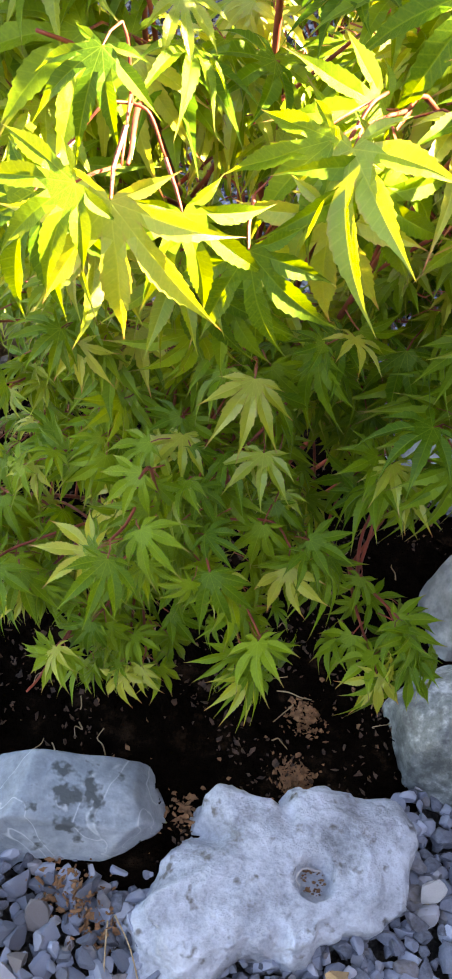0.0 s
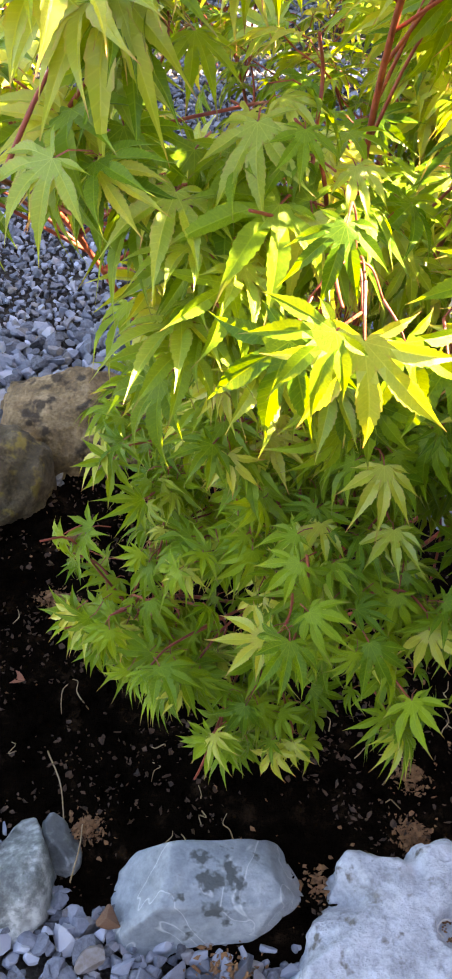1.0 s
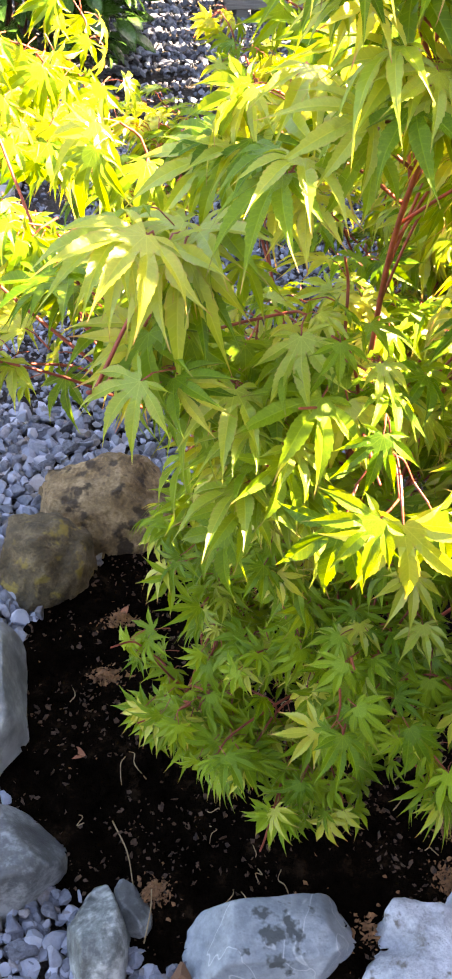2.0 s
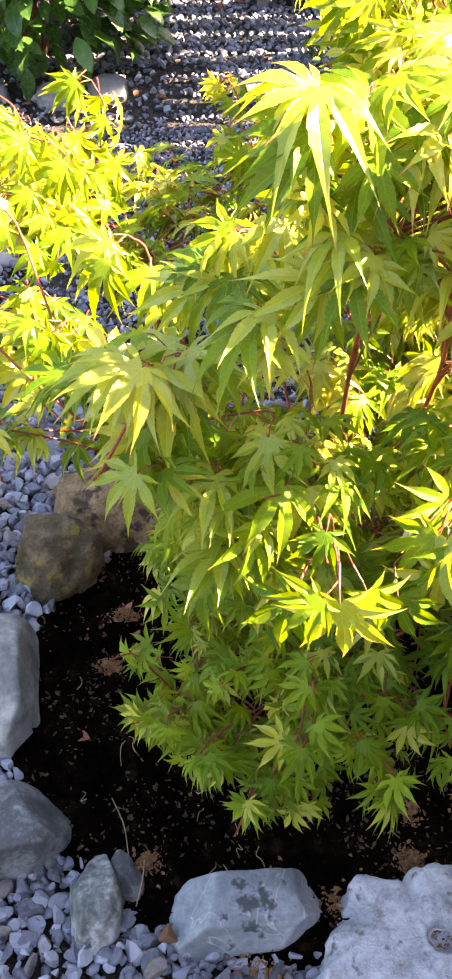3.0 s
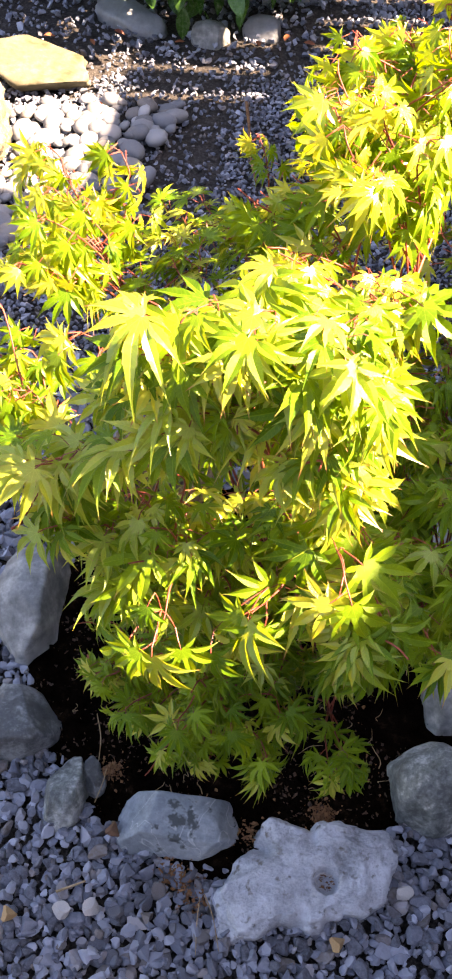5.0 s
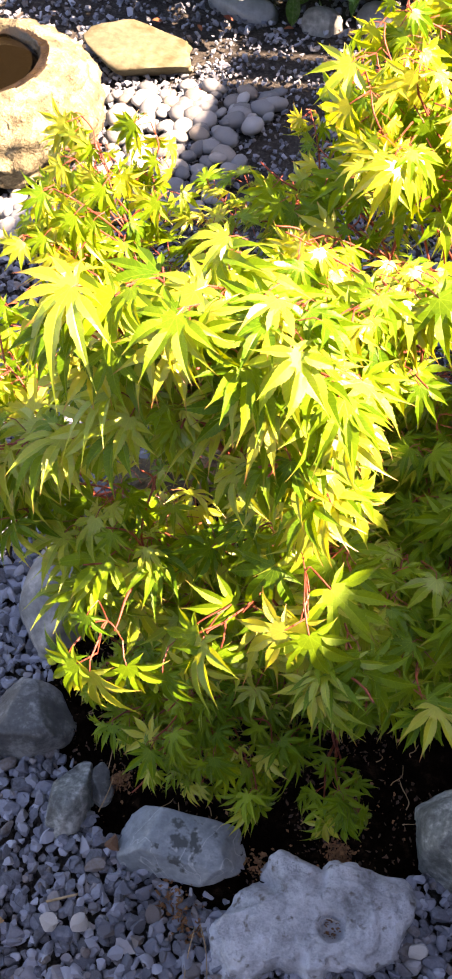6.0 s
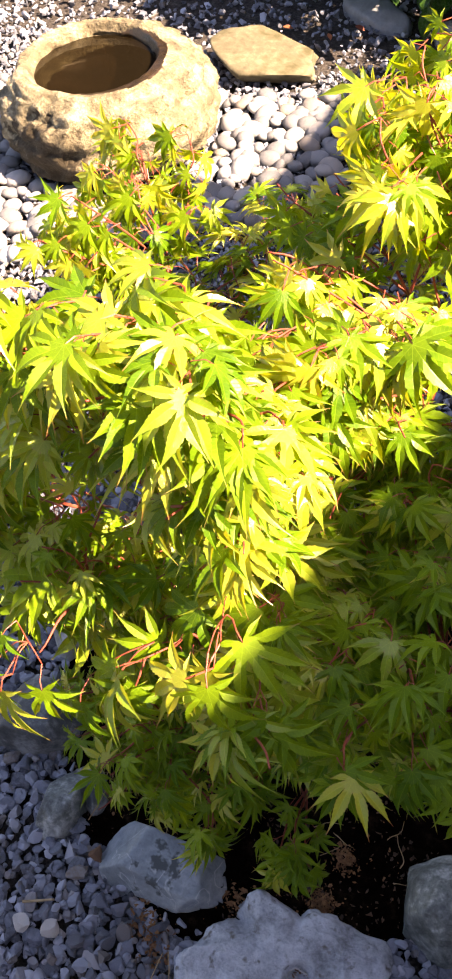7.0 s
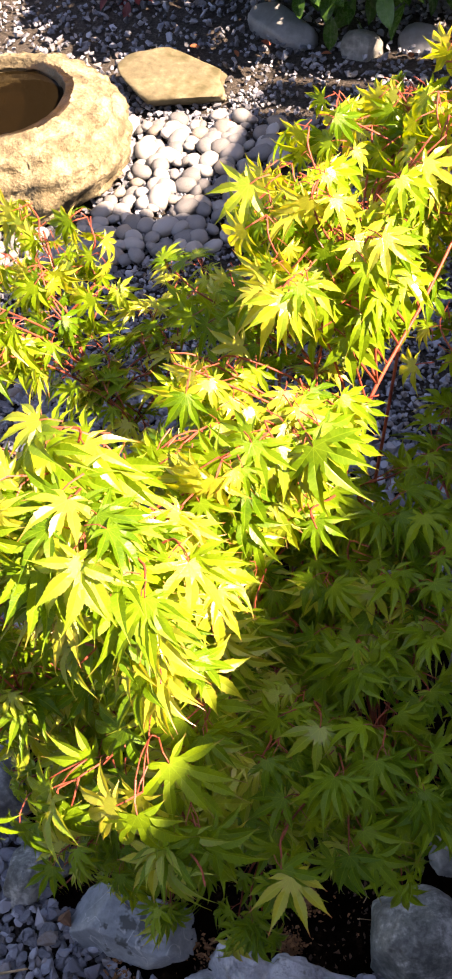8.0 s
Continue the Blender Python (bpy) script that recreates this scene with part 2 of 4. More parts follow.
def mesh_from(name, verts, faces, material, smooth=False, uvs=None, slots=None):
    """One mesh from arrays; faces are triangles."""
    verts, faces = np.asarray(verts, dtype=np.float32), np.asarray(faces, dtype=np.int32)
    me = bpy.data.meshes.new(name)
    me.vertices.add(len(verts))
    me.vertices.foreach_set("co", verts.ravel())
    me.loops.add(faces.size)
    me.loops.foreach_set("vertex_index", faces.ravel())
    me.polygons.add(len(faces))
    me.polygons.foreach_set("loop_start", np.arange(0, faces.size, 3, dtype=np.int32))
    me.polygons.foreach_set("use_smooth", np.full(len(faces), smooth))
    for m in material if isinstance(material, (list, tuple)) else (material,):
        me.materials.append(m)
    if slots is not None:
        me.polygons.foreach_set("material_index", np.asarray(slots, dtype=np.int32))
    if uvs is not None:
        layer = me.uv_layers.new(name="UVMap")
        layer.data.foreach_set("uv", np.asarray(uvs, dtype=np.float32)[faces.ravel()].ravel())
    me.update(calc_edges=True)
    me.validate()
    return me


def box(bm, lo, hi, bevel=0.0):
    lo, hi = Vector(lo), Vector(hi)
    made = bmesh.ops.create_cube(bm, size=1.0, matrix=Matrix.Translation((lo + hi) / 2) @ Matrix.Diagonal((*(hi - lo), 1)))
    if bevel:
        edges = {e for v in made["verts"] for e in v.link_edges}
        bmesh.ops.bevel(bm, geom=list(edges), offset=bevel, segments=2, affect="EDGES")


def spline(points, steps=8):
    """A smooth line through the points."""
    p = [Vector(q) for q in points]
    p = [2 * p[0] - p[1]] + p + [2 * p[-1] - p[-2]]
    out = []
    for a, b, c, d in zip(p, p[1:], p[2:], p[3:]):
        for i in range(steps):
            t = i / steps
            out.append(0.5 * (2 * b + (c - a) * t + (2 * a - 5 * b + 4 * c - d) * t * t + (3 * b - a - 3 * c + d) * t ** 3))
    return out + [p[-2]]


def tube(bm, line, r0, r1, sides=7, knobs=0.0):
    """A tapered tube along a line."""
    rings = []
    side = Vector((1, 0, 0))
    for i, p in enumerate(line):
        way = (line[min(i + 1, len(line) - 1)] - line[max(i - 1, 0)]).normalized()
        side = (side - way * side.dot(way)).normalized() if abs(side.dot(way)) < 0.99 else way.orthogonal().normalized()
        up = way.cross(side)
        r = r0 + (r1 - r0) * i / (len(line) - 1)
        r *= 1 + knobs * noise.noise(p * 60)
        rings.append([bm.verts.new(p + r * (math.cos(a) * side + math.sin(a) * up)) for a in (2 * math.pi * k / sides for k in range(sides))])
    for a, b in zip(rings, rings[1:]):
        for k in range(sides):
            bm.faces.new((a[k], a[(k + 1) % sides], b[(k + 1) % sides], b[k]))
    bm.faces.new(rings[0][::-1])
    bm.faces.new(rings[-1])


def rock_mesh(name, size, seed, material, radii=None, cuts=0, planes=(), lumps=0.1, detail=5, square=0.8, fine=0.03, hollow=None, grooves=()):
    """A boulder about its own centre on the ground: radii shape its outline as seen from above, planes and cuts its facets."""
    rng = random.Random(seed)
    bm = bmesh.new()
    bmesh.ops.create_icosphere(bm, subdivisions=detail, radius=1.0)
    facets = [(Vector(p[:3]).normalized(), p[3]) for p in planes]
    for _ in range(cuts):
        d = Vector((rng.gauss(0, 1), rng.gauss(0, 1), abs(rng.gauss(0, 0.8)))).normalized()
        facets.append((d, rng.uniform(0.72, 0.9)))
    shift = Vector((rng.uniform(0, 90), rng.uniform(0, 90), rng.uniform(0, 90)))
    for v in bm.verts:
        u = v.co.copy()
        p = Vector([math.copysign(abs(c) ** square, c) for c in u])
        if radii:
            a = (math.atan2(u.y, u.x) / (2 * math.pi) % 1.0) * len(radii)
            i = int(a) % len(radii)
            f = a - int(a)
            f = f * f * (3 - 2 * f)
            k = radii[i] * (1 - f) + radii[(i + 1) % len(radii)] * f
            p.x, p.y = p.x * k, p.y * k
        p *= 1 + lumps * noise.noise(u * 1.4 + shift) + 0.5 * lumps * noise.noise(u * 3.1 + shift)
        for d, far in facets:
            over = p.dot(d) - far
            if over > 0:
                p -= d * over * 0.93
        p *= 1 + fine * noise.fractal(p * 4 + shift, 0.9, 2.2, 4)
        if hollow:
            hx, hy, hr, deep = hollow
            gap = math.hypot(p.x - hx, (p.y - hy) * size[1] / size[0])
            if p.z > 0 and gap < hr:
                p.z -= deep * (1 - (gap / hr) ** 2) ** 0.6
        for x0, y0, x1, y1, wide, deep in grooves:
            along = Vector((x1 - x0, y1 - y0))
            f = max(0.0, min(1.0, ((p.x - x0) * along.x + (p.y - y0) * along.y) / along.length_squared))
            gap = math.hypot(p.x - x0 - f * along.x, p.y - y0 - f * along.y) / wide
            if p.z > 0 and gap < 1:
                p.z -= deep * (1 - f) * (1 - gap * gap) ** 2 * min(1.0, p.z / 0.3)
        p.z = max(p.z, -0.35)
        v.co = Vector((p.x * size[0], p.y * size[1], p.z * size[2]))
    bmesh.ops.recalc_face_normals(bm, faces=bm.faces)
    return mesh_of(name, bm, material)


def rock(name, label, at, size, turn, seed, material, tilt=(0, 0), category="rock", group="rocks round the maple bed", **shape):
    ob = new(name, rock_mesh(name, size, seed, material, **shape))
    ob.matrix_world = pose(*at, tilt[0], tilt[1], turn)
    return tagged(ob, label, category, group)


# ---- the large structure ----
bm = bmesh.new()
bmesh.ops.create_grid(bm, x_segments=60, y_segments=60, size=30.0)
for v in bm.verts:
    v.co.z = -0.012
ground = new("ground", mesh_of("ground", bm, GROUND))
tagged(ground, "gritty dark ground under loose gravel", "ground", "", "structure")

BED, BED_X, BED_Y = Vector((0.137, 0.68)), 0.39, 0.375


def in_bed(x, y, grow=0.0):
    return ((x - BED.x) / (BED_X + grow)) ** 2 + ((y - BED.y) / (BED_Y + grow)) ** 2 < 1


bm = bmesh.new()
RINGS, SPOKES = 34, 96
rows = []
for i in range(RINGS + 1):
    row = []
    for k in range(SPOKES):
        a, f = 2 * math.pi * k / SPOKES, i / RINGS
        x, y = BED.x + math.cos(a) * f * BED_X * 1.02, BED.y + math.sin(a) * f * BED_Y * 1.02
        p = Vector((x, y, 0))
        z = 0.006 + 0.022 * (1 - f * f) + 0.012 * noise.fractal(p * 18, 0.9, 2.1, 4) + 0.006 * noise.noise(p * 110)
        row.append(bm.verts.new((x, y, z if i < RINGS else -0.011)))
    rows.append(row)
for a, b in zip(rows, rows[1:]):
    for k in range(SPOKES):
        bm.faces.new((a[k], b[k], b[(k + 1) % SPOKES], a[(k + 1) % SPOKES]))
bmesh.ops.remove_doubles(bm, verts=bm.verts, dist=1e-5)
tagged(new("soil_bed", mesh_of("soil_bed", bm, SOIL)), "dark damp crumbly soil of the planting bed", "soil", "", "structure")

# the board fence at the far end; an unseen one added sunward shades the bed
def board_fence(label, m, spots, height, rails):
    base = thing("fence", label, "fence", "", "structure")
    base.matrix_world = m
    bm = bmesh.new()
    box(bm, (-0.063, -0.009, 0.0), (0.063, 0.009, height), 0.003)
    board = mesh_of("board", bm, WOOD, False)
    for x in spots:
        ob = new("board", board)
        ob.parent = base
        ob.location = (x, random.uniform(-0.003, 0.003), -0.005)
    for z in rails:
        bm = bmesh.new()
        box(bm, (min(spots) - 0.06, 0.013, z), (max(spots) + 0.06, 0.05, z + 0.09), 0.003)
        part("rail", bm, WOOD, base, smooth=False)


board_fence("dark brown vertical board fence behind the gravel", pose(0, 3.82, 0), [-3.4 + 0.127 * i for i in range(40)], 1.7, (0.25, 1.4))
TIGHT = [-3.0 + 0.1245 * i for i in range(45)]
GAPPED = [TIGHT[-1] + 0.152 * (i + 1) for i in range(9)]
# heights and gaps of this added fence are set to shape its shade
board_fence("unseen tall board fence added on the sunny side for shade, with gaps between boards", pose(1.587, 0, 0, 0, 0, 87.5), [s for s in TIGHT if not 0.7 < s < 2.0] + GAPPED, 2.152, (0.3, 1.6))
board_fence("lower stretch of boards in the added side fence, letting sun through", pose(1.587, 0, 0, 0, 0, 87.5), [s for s in TIGHT if 0.7 < s < 1.25], 2.04, (0.9, 1.8))
board_fence("taller screen of boards in the added side fence, shading the ground", pose(1.587, 0, 0, 0, 0, 87.5), [s for s in TIGHT if 1.25 < s < 2.0], 2.45, (0.6, 2.2))


# an unseen wall added on the near side to cut low sky light
bm = bmesh.new()
box(bm, (-4.0, -3.25, -0.02), (1.4, -3.0, 2.4), 0.01)
tagged(new("wall_south", mesh_of("wall_south", bm, RENDERED, False)), "plain grey rendered wall, unseen, added to block low sky light", "wall", "", "structure")


# ---- rocks ----
rock("rock", "blue-grey angular rock with dark damp spots on the gravel edge", (0.068, 0.368, 0.0), (0.102, 0.055, 0.086), 5, 3, BLUE_STONE,
     planes=((0.04, -0.06, 1, 0.6), (-0.2, -1, 0.62, 0.74), (0.85, 0.1, 0.55, 0.78), (-0.8, 0.1, 0.75, 0.8), (0.75, -0.75, 0.1, 0.84), (0.3, 0.25, 1, 0.72), (0.1, 1, 0.3, 0.85)), lumps=0.07, fine=0.02, square=0.7)
WHITE_OUTLINE = (1.33, 1.42, 1.4, 1.22, 1.06, 0.92, 0.82, 0.86, 0.89, 0.88, 0.84, 0.84, 1.02, 1.42, 1.3, 1.18, 1.0, 0.72, 0.68, 0.76, 0.8, 0.78, 0.84, 1.1)
white = rock("rock", "pale grey pitted limestone rock with a round hollow", (0.256, 0.316, 0.0), (0.097, 0.097, 0.062), 0, 11, WHITE_STONE,
             radii=WHITE_OUTLINE, planes=((0, -0.12, 1, 0.74),), lumps=0.18, fine=0.055, square=0.78, hollow=(0.4, -0.05, 0.2, 0.42), detail=6, grooves=((-0.85, 0.42, -0.35, 0.22, 0.15, 0.45), (0.1, 0.75, 0.15, 0.3, 0.13, 0.3), (0.05, -0.75, 0.1, -0.4, 0.14, 0.35)))
bm = bmesh.new()
ring = [Vector((0.0135 * (1 + 0.14 * math.sin(2.3 * a + 1)) * math.cos(a), 0.0125 * (1 + 0.18 * math.sin(3.1 * a)) * math.sin(a), 0.0015 * math.sin(4 * a))) for a in (radians(50 + 10 * k) for k in range(17))]
tube(bm, [p + Vector((0.038, -0.004, 0.036)) for p in ring], 0.0013, 0.0008, 6)
part("rim", bm, BONE, white, "pale curved rim of the hollow")
bm = bmesh.new()
for k in range(46):
    a, r, s = random.uniform(0, 6.28), 0.0125 * math.sqrt(random.random()), random.uniform(0.001, 0.0028)
    m = pose(0.038 + r * math.cos(a), -0.004 + r * math.sin(a), 0.0325 + random.uniform(0, 0.003), random.uniform(0, 90), random.uniform(0, 90), 0)
    bmesh.ops.create_icosphere(bm, subdivisions=1, radius=1.0, matrix=m @ Matrix.Diagonal((s, 0.6 * s, 0.35 * s, 1)))
part("debris", bm, LITTER, white, "brown crumbs in the hollow", False)

rock("rock", "rounded green-grey rock beside the soil", (0.452, 0.477, 0.0), (0.081, 0.07, 0.09), 20, 5, GREEN_STONE, cuts=2, lumps=0.14, fine=0.02, square=0.92)
rock("rock", "rounded grey-brown rock at the edge of the bed", (0.506, 0.645, 0.0), (0.074, 0.074, 0.1), 0, 6, GREY_STONE, cuts=4, lumps=0.12)
rock("rock", "large grey boulder behind low maple leaves", (0.51, 0.91, 0.0), (0.11, 0.12, 0.12), 0, 7, GREY_STONE, cuts=5, lumps=0.14)
rock("rock", "tall smooth grey rock with a pale face", (-0.256, 0.715, 0.0), (0.068, 0.112, 0.105), 6, 18, GREY_STONE, planes=((0.9, -0.1, 0.35, 0.74), (-0.2, -0.6, 0.75, 0.88), (0.55, -0.8, 0.2, 0.86), (-0.6, -0.75, 0.1, 0.9)), lumps=0.06, fine=0.012, square=0.85)
rock("rock", "dark grey rounded rock with a pale corner", (-0.236, 0.49, 0.0), (0.084, 0.072, 0.074), 0, 9, DARK_STONE, cuts=8, lumps=0.12, fine=0.02)
rock("rock", "small dark flat stone leaning on a grey rock", (-0.083, 0.428, 0.0), (0.02, 0.034, 0.034), 12, 31, DARK_STONE, cuts=6, lumps=0.1)
rock("rock", "small upright grey rock sunk in gravel", (-0.122, 0.398, 0.0), (0.036, 0.058, 0.054), -6, 10, GREEN_STONE, cuts=5, lumps=0.12)
rock("rock", "brown rock with rough lichen patches", (-0.19, 0.95, 0.0), (0.075, 0.07, 0.1), 0, 12, MOSS_STONE, cuts=2, lumps=0.16, fine=0.06)
rock("rock", "large brown sandstone boulder behind the bed", (-0.092, 1.05, 0.0), (0.13, 0.098, 0.118), 8, 13, BROWN_STONE, planes=((-0.15, -0.1, 1, 0.78), (0.65, -0.2, 0.7, 0.74), (-0.7, -0.5, 0.3, 0.84)), cuts=4, lumps=0.2, fine=0.07)


# ---- the maple ----
def leaf_shape(seed, spread=1.0, droop=0.3, fine=True):
    """Arrays of one palmate, toothed leaf: its hub at the origin, the middle lobe along +y, length 1, with its stalk behind.
    Each lobe is keeled along its midrib, hangs by its own amount and runs out into a long point."""
    rng = random.Random(seed)
    lobes = [(0, 1.0, 0.104), (36, 0.95, 0.1), (-36, 0.95, 0.1), (74, 0.78, 0.085), (-74, 0.78, 0.085), (118, 0.44, 0.055), (-118, 0.44, 0.055)]
    lobes = sorted([(radians(a * spread + rng.uniform(-5, 5)), l * rng.uniform(0.88, 1.08), w * rng.uniform(0.85, 1.12)) for a, l, w in lobes])
    verts, uvs, faces = [], [], []
    curl = rng.uniform(0.8, 1.3)
    hang = 1.0

    def put(a, s, cross, length, w):
        x, y = s * length * math.sin(a) + cross * math.cos(a), s * length * math.cos(a) - cross * math.sin(a)
        r = math.hypot(x, y)
        z = -droop * curl * hang * r * r + 0.55 * abs(cross) - 0.14 * max(0.0, s - 0.7) + 0.025 * math.sin(9 * x + 5 * y + seed) * r
        verts.append((x, y, z))
        uvs.append((s, min(1.0, abs(cross) / w)))
        return len(verts) - 1

    hub = put(0, 0, 0, 1, 1)
    gaps = []
    for (a, la, wa), (b, lb, wb) in zip(lobes, lobes[1:]):
        gaps.append(put((a + b) / 2, 0.25, 0, 0.5 * (la + lb), 1))
        uvs[-1] = (0.25, 1.0)
    first = put(lobes[0][0] - 0.5, 0.16, 0, lobes[0][1], 1)
    last = put(lobes[-1][0] + 0.5, 0.16, 0, lobes[-1][1], 1)
    uvs[-1] = uvs[-2] = (0.2, 1.0)
    gaps = [first] + gaps + [last]
    stations = (0.36, 0.44, 0.452, 0.52, 0.532, 0.6, 0.612, 0.67, 0.682, 0.74, 0.752, 0.82, 0.9) if fine else (0.4, 0.5, 0.515, 0.61, 0.625, 0.73, 0.87)
    widths = (0.82, 1.02, 0.94, 1.08, 0.96, 1.0, 0.85, 0.86, 0.68, 0.66, 0.49, 0.37, 0.16) if fine else (0.9, 1.08, 0.94, 1.0, 0.8, 0.56, 0.2)
    for i, (a, length, w) in enumerate(lobes):
        bend = rng.uniform(-0.16, 0.16)
        hang = 1.0
        l_old, r_old, m_old = gaps[i], gaps[i + 1], put(a, 0.25, 0, length, w)
        hang = rng.uniform(0.85, 1.25)
        faces += [(hub, m_old, l_old), (hub, r_old, m_old)]
        for s, k in zip(stations, widths):
            lean = a + bend * max(0.0, s - 0.4)
            m, l, r = put(lean, s, 0, length, w), put(lean, s, -w * k, length, w), put(lean, s, w * k, length, w)
            faces += [(l_old, m_old, m), (l_old, m, l), (m_old, r_old, r), (m_old, r, m)]
            l_old, r_old, m_old = l, r, m
        tip = put(a + bend * 0.75, 1.06, 0, length, w)
        faces += [(l_old, m_old, tip), (m_old, r_old, tip)]
    slots = [0] * len(faces)
    # the stalk
    ends = [(0, -0.01, -0.012), (0, -0.18, -0.06), (0, -0.38, -0.3)]
    ring = []
    for k, (x, y, z) in enumerate(ends):
        t = 0.011 + 0.003 * k
        ring.append([len(verts) + j for j in range(4)])
        for dx, dz in ((-t, 0), (0, -t), (t, 0), (0, t)):
            verts.append((x + dx, y, z + dz))
            uvs.append((0, 0))
    for a, b in zip(ring, ring[1:]):
        for j in range(4):
            faces += [(a[j], a[(j + 1) % 4], b[(j + 1) % 4]), (a[j], b[(j + 1) % 4], b[j])]
            slots += [2, 2]
    return np.array(verts, dtype=np.float32), np.array(faces, dtype=np.int32), np.array(uvs, dtype=np.float32), np.array(slots, dtype=np.int32)


FORMS = ((1.0, 0.22), (0.92, 0.4), (1.05, 0.3), (0.88, 0.55), (0.98, 0.16), (0.78, 0.7), (1.0, 0.45), (0.9, 0.28), (0.7, 0.5), (0.84, 0.34))
LEAVES = [leaf_shape(31 + i, spread, droop) for i, (spread, droop) in enumerate(FORMS)]
FAR_LEAVES = [leaf_shape(31 + i, spread, droop, False) for i, (spread, droop) in enumerate(FORMS)]
LEAF_MESHES = [[mesh_from("leaf", v, f, (MAPLE_LEAF, YOUNG_LEAF, PETIOLE), False, u, np.where(s == 0, young, s)) for v, f, u, s in LEAVES] for young in (0, 1)]
STALK_END = Vector((0, -0.38, -0.3))
ROOT = Vector((0.21, 0.75, 0.0))
CAUGHT = Vector((0.148, 0.38, 0.705))
# leaves that the sun reaches through a gap
SUNNY = (Vector((0.082, 0.275, 0.725)), Vector((0.157, 0.3, 0.725)))


def leaf_pose(at, way, face, size):
    """The matrix of a leaf whose stalk ends at a twig: way is where its middle lobe points, face roughly its upper side."""
    y = way.normalized()
    z = (face - y * face.dot(y)).normalized()
    turn = Matrix((y.cross(z), y, z)).transposed().to_4x4()
    return Matrix.Translation(Vector(at) - (turn @ (STALK_END * size))) @ turn @ Matrix.Diagonal((size, size, size, 1))


class Maple:
    def __init__(self):
        self.empty = thing("maple", "young maple bush with toothed palmate green leaves and red stems", "maple tree", at=ROOT)
        self.rng = random.Random(8)
        self.leaves = []

    def limb(self, path, r0, r1, sprays):
        """A limb along a path from the root, with its sprays of leaves: place, reach, leaf size and how many pairs."""
        line = spline([ROOT + Vector((0, 0, -0.005))] + [Vector(p) - Vector((0, 0, 0.03)) for p in path], 8)
        bm = bmesh.new()
        tube(bm, [p - ROOT for p in line], r0 * (0.48 if r0 < 0.0085 else 0.6 if r0 < 0.01 else 1), r1, 7, 0.12)
        part("branch", bm, TRUNK_BARK if r0 > 0.009 else BARK, self.empty)
        for x, y, z, reach, size, pairs in sprays:
            c = Vector((x, y, z - 0.012))
            self.spray(c, reach, size, pairs, line)
            spread = random.Random(int(1e4 * (x + 2 * y + 3 * z)))
            for _ in range(0 if pairs < 3 else 2 if pairs > 3 and z > 0.5 and not (y < 0.6 and z > 0.85) else 1):
                wide = 0.026 if z < 0.48 or z > 0.93 else 0.036
                self.spray(c + Vector((spread.gauss(0, wide), spread.gauss(0, wide), spread.gauss(0, wide * 0.8))), reach, size, max(2, pairs - 1), line)

    def spray(self, c, reach, size, pairs, line):
        # every spray has its own seed, so that one can be moved without shuffling the rest
        rng = self.rng = random.Random(int(1e4 * c.x) * 7919 + int(1e4 * c.y) * 104729 + int(1e4 * c.z))
        near = min(range(len(line)), key=lambda i: (line[i] - c).length)
        near = line[max(0, near - rng.randint(1, 3))]
        out = c - near
        flat = Vector((c.x - ROOT.x, c.y - ROOT.y, 0))
        flat = flat.normalized() if flat.length > 0.05 else Vector((rng.gauss(0, 1), -1, 0)).normalized()
        way = (flat * 0.8 + (out.normalized() * 0.6 if out.length > 0.02 else Vector()) + Vector((rng.gauss(0, 0.25), rng.gauss(0, 0.25), 0.15))).normalized()
        end = c + way * reach * 0.45
        held = len(self.leaves)
        across = way.cross(Vector((0, 0, 1))).normalized()
        for k in range(pairs):
            f = k / max(1, pairs - 1)
            at = (c - way * reach * 0.55).lerp(end, f)
            for sign in (-1, 1):
                self.leaf(0.4 * f, at + Vector((rng.gauss(0, 0.006), rng.gauss(0, 0.006), rng.gauss(0, 0.008))), (across * sign * rng.uniform(0.5, 1.1) + way * rng.uniform(0.1, 0.9)), flat, size)
        for _ in range(2):
            self.leaf(1.0, end, way + across * rng.gauss(0, 0.4), flat, size * 1.05)
        # a twig with hardly a leaf on it is not there
        if len(self.leaves) - held < pairs:
            del self.leaves[held:]
            return
        bm = bmesh.new()
        twig = spline([near, near.lerp(c, 0.5) + Vector((rng.gauss(0, 0.006), rng.gauss(0, 0.006), 0.008)), c, end], 4)
        tube(bm, [p - ROOT for p in twig], 0.0014, 0.0008, 6)
        part("twig", bm, BARK, self.empty)

    def leaf(self, outer, at, way, flat, size):
        rng = self.rng
        if at.x < -0.02 and 0.45 < at.z < 0.7 and at.y < 0.53:
            return
        # the front opens here to the wands behind
        if 0.04 < at.x < 0.195 and at.y < (0.52 if at.x < 0.15 else 0.45) and (0.8 if at.x < 0.09 else 0.75) < at.z < 0.88:
            return
        if (at.z > 0.84 and at.x < 0.14 and at.y > 0.6) or (at.x > 0.33 and at.z < 0.53) or (at.x > 0.295 and at.z > 0.74 and at.y < 0.97) or (at.x > 0.275 and at.z > 0.7 and at.y < 0.8) or (at.x > 0.24 and at.z > 0.78 and at.y < 0.6) or (at.y < 0.42 and at.z > 0.82):
            return
